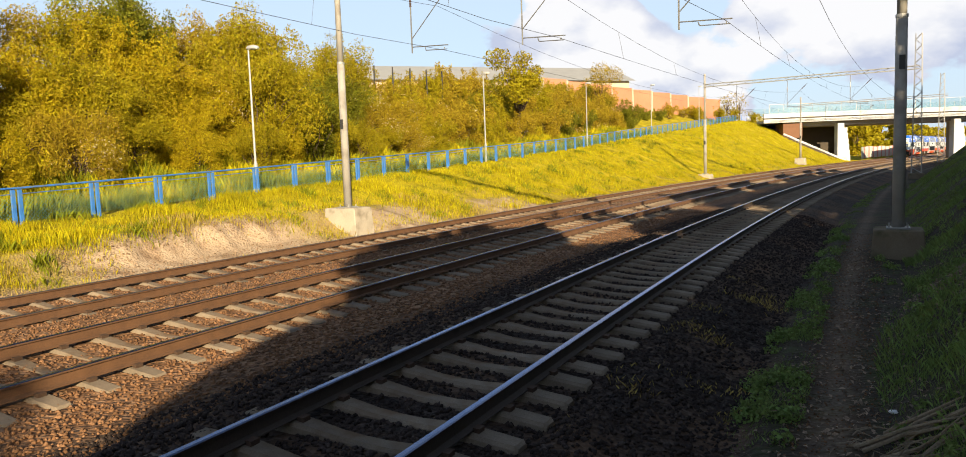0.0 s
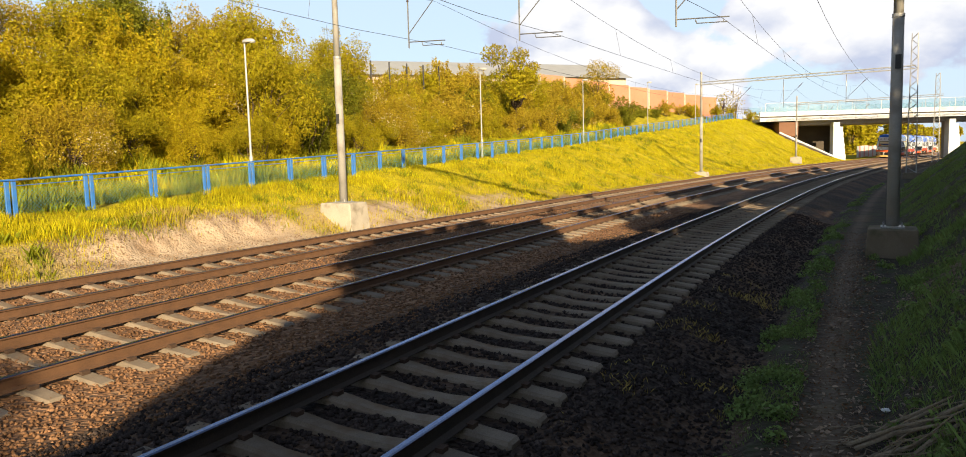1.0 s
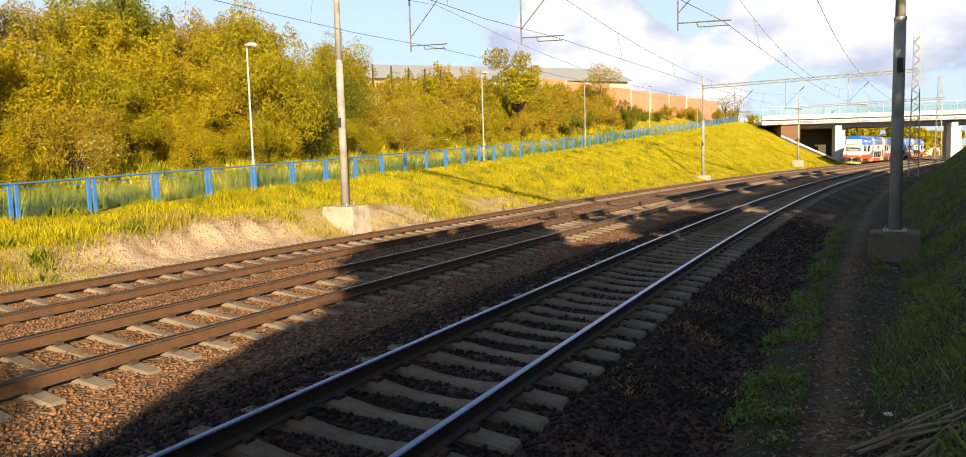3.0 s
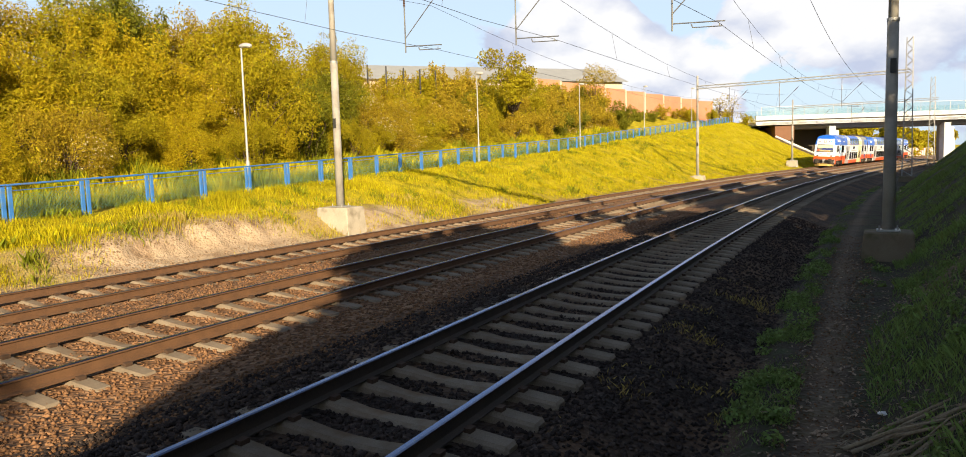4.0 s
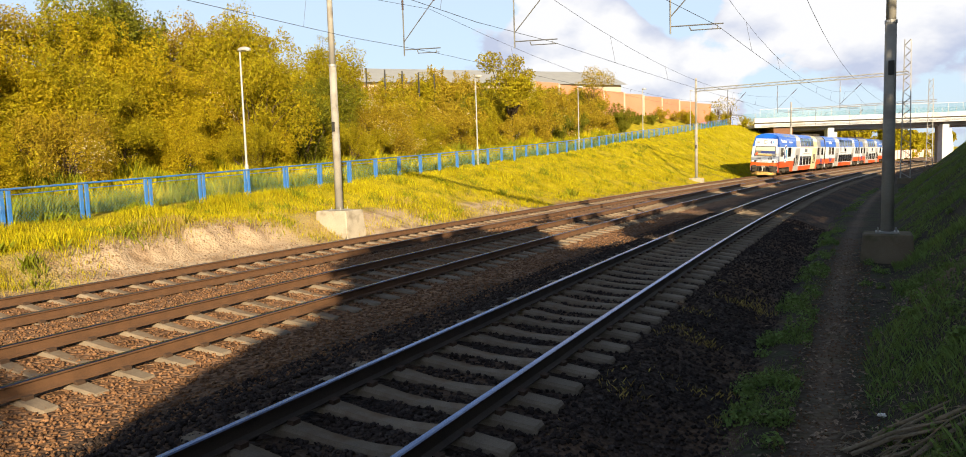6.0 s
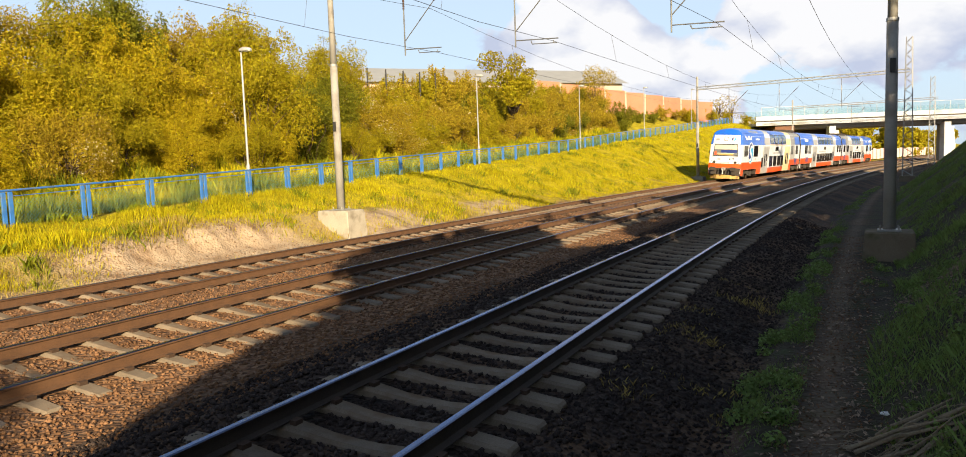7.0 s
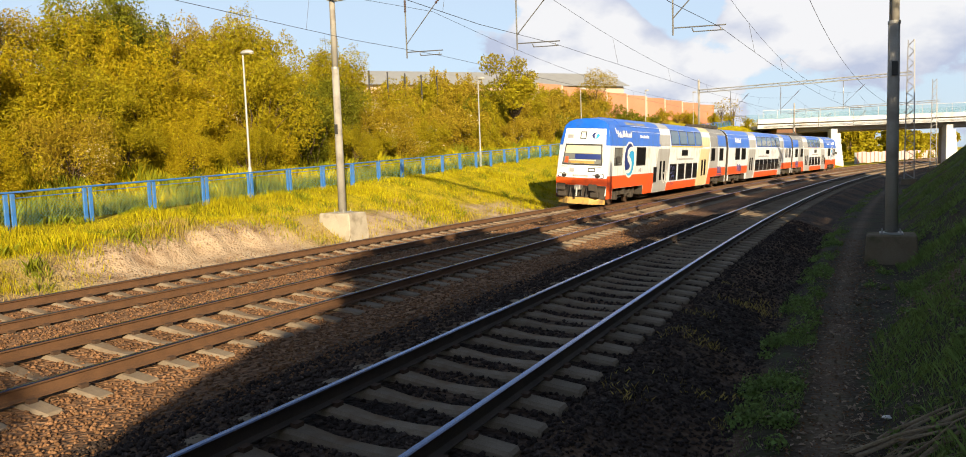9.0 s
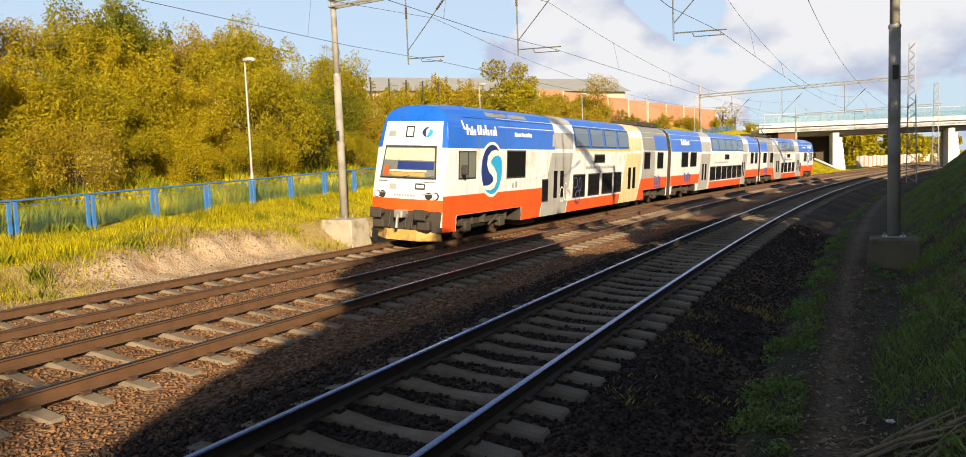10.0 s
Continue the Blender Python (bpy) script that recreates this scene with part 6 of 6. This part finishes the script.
# stations, offset, size, kind and turn
SHADE_TREES = [(-24.00, 12.50, 0.500, 1, 224), (-15.28, 12.03, 0.608, 0, 121), (-9.68, 10.97, 0.506, 0, 25), (-8.74, 10.50, 0.471, 0, 339), (-0.77, 11.93, 0.526, 1, 266),
               (-4.00, 14.00, 0.950, 1, 332), (6.41, 13.45, 0.606, 0, 10), (19.13, 18.49, 0.92, 1, 106), (21.49, 15.08, 0.96, 0, 293),
               (31.00, 16.00, 1.000, 0, 324), (43.00, 17.00, 1.000, 0, 169), (49.00, 17.50, 1.000, 1, 89), (56.00, 18.50, 1.050, 0, 196),
               (-13.20, 18.00, 0.800, 1, 5), (-1.60, 16.92, 0.754, 0, 78), (31.00, 21.00, 1.000, 1, 101), (42.00, 22.00, 1.050, 0, 330)]



def blades(name, region, count, height, width, mat, seed, label, weight=None, lean=0.35):
    """Grass as one object: each blade a bent strip of two quads."""
    r = np.random.RandomState(seed)
    s0, s1, n0, n1 = region
    s = s0 + (s1 - s0) * r.rand(count) ** 1.6
    n = r.uniform(0, 1, count)
    n = n0(s) + (n1(s) - n0(s)) * n if callable(n0) else n0 + (n1 - n0) * n
    if weight is not None:
        keep = r.rand(count) < weight(s, n)
        s, n = s[keep], n[keep]
    k = len(s)
    x, y = axis_xy(s, n)
    z = ground_z(s, n) - 0.02
    tall = np.clip(0.75 + 0.5 * wave(s, n, seed + 1, 1.2), 0.25, 1.5) * height * r.uniform(0.5, 1.25, k)
    far = 1 + np.clip(s - 15, 0, 120) / 28
    wd = width * far * r.uniform(0.6, 1.3, k)
    a = r.uniform(0, 6.283, k)
    dx, dy = np.cos(a), np.sin(a)
    l = r.uniform(0.05, lean, k) * tall
    b = r.uniform(0, 6.283, k)
    lx, ly = np.cos(b) * l, np.sin(b) * l
    P = np.stack([x, y, z], -1)
    w3 = np.stack([dx * wd, dy * wd, 0 * wd], -1)
    mid = P + np.stack([lx * 0.35, ly * 0.35, tall * 0.6], -1)
    top = P + np.stack([lx, ly, tall], -1)
    V = np.stack([P - w3, P + w3, mid + w3 * 0.8, top], 1).reshape(-1, 3)
    F = np.arange(k * 4).reshape(-1, 4)
    return tagged(new(name, array_mesh(name, V, F, mat)), label, "grass", kind="stuff")


def bare_at(s, n):
    return np.clip(np.exp(-((s - 14.8) / 4.0) ** 4) * np.exp(-((n + 12.55) / 0.95) ** 2) * 1.35
                   + np.exp(-((s - 24.0) / 2.6) ** 2) * np.exp(-((n + 13.6) / 1.5) ** 2) + np.exp(-((s - 33) / 2.2) ** 2) * np.exp(-((n + 13.6) / 1.2) ** 2), 0, 1)


def make_grass():
    meadow = lambda s, n: (1 - bare_at(s, n)) * smooth(-n + 0.4 * wave(s, n, 41, 2.0), 11.9, 12.8)
    blades("meadow_grass", (2, 150, lambda s: 0 * s - 11.8, lambda s: fence_n(s) - 0.1), 260000, 0.24, 0.0042, M_GRASS, 51, "sunlit yellow-green grass on the cutting slope", meadow)
    blades("dry_grass", (6, 34, lambda s: 0 * s - 12.0, lambda s: 0 * s - 15.2), 26000, 0.26, 0.006, M_GRASS_DRY, 52, "straw-coloured dry grass at the edge of bare soil",
           lambda s, n: 0.25 + 0.6 * bare_at(s, n + 0.9) * (1 - bare_at(s, n - 0.3)) - 0.6 * bare_at(s, n))
    blades("grass_clumps", (4, 110, lambda s: 0 * s - 12.0, lambda s: fence_n(s) - 0.2), 170000, 0.34, 0.0038, M_GRASS_GREEN, 57, "taller clumps of fresh green grass on the slope",
           lambda s, n: meadow(s, n) * np.clip(-0.25 + 0.7 * wave(s, n, 58, 1.5) + 0.7 * wave(s, n, 59, 4.1), 0, 1), 0.7)
    blades("tall_grass", (-2, 90, lambda s: fence_n(s) - 1.6, lambda s: fence_n(s) - 6.5), 60000, 0.80, 0.0048, M_GRASS, 53, "tall grass behind the fence below the shrubs")
    blades("green_tall_grass", (-2, 90, lambda s: fence_n(s) - 0.9, lambda s: fence_n(s) - 5.5), 70000, 0.72, 0.0050, M_GRASS_GREEN, 60, "fresh green tall grass behind the fence")
    blades("bank_grass", (3, 60, lambda s: 4.05 + 0.6 * smooth(s, 10, 18), lambda s: 0 * s + 9.5), 230000, 0.15, 0.0036, M_GRASS_SHADE, 54, "short green grass on the shaded bank",
           lambda s, n: np.clip(0.45 + 0.55 * wave(s, n, 44, 1.1) + 0.5 * wave(s, n, 46, 3.9), 0, 1), 0.8)
    blades("verge_weeds", (3.5, 60, lambda s: 0 * s + 2.62, lambda s: 0 * s + 3.35), 50000, 0.085, 0.0034, M_GRASS_SHADE, 55, "low weeds along the edge of the ballast",
           lambda s, n: np.clip(0.30 + 0.45 * wave(s, n, 45, 1.6) + 0.6 * wave(s, n, 47, 4.3), 0, 1), 0.9)
    blades("dry_tufts", (5.5, 16, lambda s: 0 * s + 1.35, lambda s: 0 * s + 2.7), 16000, 0.10, 0.004, M_GRASS_DRY, 56, "sparse dry grass growing through the ballast shoulder",
           lambda s, n: np.clip(-0.35 + 0.9 * wave(s, n, 48, 2.4) + 0.5 * wave(s, n, 49, 5.0), 0, 1), 1.0)
    r = np.random.RandomState(77)
    lobes = []
    while len(lobes) < 260:
        s = 4.5 + 22 * r.rand() ** 1.7
        n = r.choice([r.uniform(2.7, 3.3), r.uniform(4.1, 6.5)], p=[0.6, 0.4])
        if wave(np.array(s), np.array(n), 45, 1.6) + 0.5 * r.randn() < 0.1:
            continue
        p = on_axis(s, n, float(ground_z(s, n)) + 0.05)
        e = r.uniform(0.06, 0.13) if n > 3.5 or s > 12 else r.uniform(0.08, 0.20)
        lobes.append((p.x, p.y, p.z, e, e, e * 0.8))
    V, F = leaf_cloud(lobes, 21000, 0.026, 78)
    tagged(new("leafy_weeds", array_mesh("leafy_weeds", V, F, M_GRASS_SHADE)), "leafy green weeds beside the trodden path", "weeds", kind="stuff")


make_shrubs()
make_trees()
make_grass()
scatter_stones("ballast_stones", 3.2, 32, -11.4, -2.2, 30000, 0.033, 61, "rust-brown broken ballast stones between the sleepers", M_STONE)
scatter_stones("soil_clods", 10.5, 19.5, -14.2, -11.7, 1500, 0.035, 64, "loose clods on the bare soil foot", M_CLOD)
scatter_stones("path_debris", 4, 26, 3.2, 4.2, 3200, 0.017, 63, "small stones and bark crumbs on the trodden path", M_STONE)
scatter_stones("shaded_ballast_stones", 3.2, 30, -2.6, 2.8, 32000, 0.038, 62, "broken ballast stones along the near track, shade put into their colour", M_STONE_SHADED)


def make_twigs():
    rnd = random.Random(9)
    heap = empty("twig_pile", Matrix(), "pile of dead cut branches lying on the bank", "branches")
    for i in range(60):
        s, n = 6.9 + rnd.uniform(-0.7, 0.7), 3.8 + rnd.uniform(-0.2, 0.7)
        L = rnd.uniform(0.15, 0.5) if i % 4 else rnd.uniform(0.5, 0.95)
        a = rnd.uniform(-1.4, 1.0) if i % 4 else rnd.uniform(-0.7, 0.20)
        s1, n1 = s + L * math.sin(a), n + L * math.cos(a)
        p, q = on_axis(s, n, float(ground_z(s, n)) + rnd.uniform(0.005, 0.05)), on_axis(s1, n1, float(ground_z(s1, n1)) + rnd.uniform(0.01, 0.06))
        mid = p.lerp(q, 0.5) + Vector((rnd.uniform(-0.09, 0.09), rnd.uniform(-0.09, 0.09), rnd.uniform(0, 0.05)))
        bm = bmesh.new()
        r = rnd.uniform(0.004, 0.010) if i % 8 else rnd.uniform(0.016, 0.028)
        q1 = p.lerp(mid, 0.5) + Vector((rnd.uniform(-0.03, 0.03), rnd.uniform(-0.03, 0.03), rnd.uniform(-0.01, 0.02)))
        tube(bm, p, q1, r, r * 0.93, 6); tube(bm, q1, mid, r * 0.93, r * 0.8, 6); tube(bm, mid, q, r * 0.8, r * 0.35, 6)
        part("branch", bm, M_TWIG, heap)
    bm = bmesh.new()
    bmesh.ops.create_icosphere(bm, subdivisions=2, radius=0.038)
    for v in bm.verts:
        v.co = Vector((v.co.x * 1.2, v.co.y * 0.8, v.co.z * 0.5)) * (1 + 0.5 * noise.noise(v.co * 40))
    ob = part("paper_scrap", bm, M_LITTER)
    ob.matrix_world = Matrix.Translation(on_axis(8.1, 4.16, float(ground_z(8.1, 4.16)) + 0.045))
    tagged(ob, "crumpled white paper scrap on the ground", "litter")


make_twigs()


def make_leaf_litter():
    """Dry leaves and bits of bark on the trodden path and the foot of the bank."""
    r = np.random.RandomState(77)
    count = 2600
    s = 5.0 + 17.0 * r.rand(count) ** 1.4
    n = np.where(r.rand(count) < 0.7, r.normal(3.75, 0.42, count), r.uniform(3.0, 6.0, count))
    # a drift of brown leaves on the bank
    s, n = np.concatenate([s, r.normal(14.0, 1.8, 2600)]), np.concatenate([n, r.normal(5.5, 0.42, 2600)])
    count = len(s)
    x, y = axis_xy(s, n)
    c = np.stack([x, y, ground_z(s, n) + 0.018], 1)
    nrm = r.normal(size=(count, 3)) * 0.35 + np.array([0, 0, 1.0])
    nrm /= np.linalg.norm(nrm, axis=1)[:, None]
    t = np.cross(nrm, r.normal(size=(count, 3))); t /= np.linalg.norm(t, axis=1)[:, None]
    b = np.cross(nrm, t)
    sz = r.uniform(0.014, 0.042, count)[:, None]
    V = np.stack([c - t * sz, c - b * sz * 0.5 + nrm * sz * 0.25, c + t * sz, c + b * sz * 0.5 + nrm * sz * 0.25], 1).reshape(-1, 3)
    F = np.arange(count * 4).reshape(-1, 4)
    tagged(new("leaf_litter", array_mesh("leaf_litter", V, F, M_FALLEN)), "dry brown leaves scattered on the trodden path", "leaf litter", kind="stuff")


make_leaf_litter()


def make_plateau_posts():
    """Thin dark posts of a boundary fence on top of the wooded bank."""
    line = empty("boundary_fence", Matrix(), "thin dark posts of a fence above the thicket", "fence")
    for i in range(5):
        s, n = 46.2 + 2.25 * i, -32.3
        z = float(ground_z(s, n))
        bm = bmesh.new()
        tube(bm, on_axis(s, n, z - 0.2), on_axis(s, n, 10.1 + 0.1 * i), 0.07, 0.07, 6)
        part("post", bm, M_WIRE, line)


make_plateau_posts()

motions()
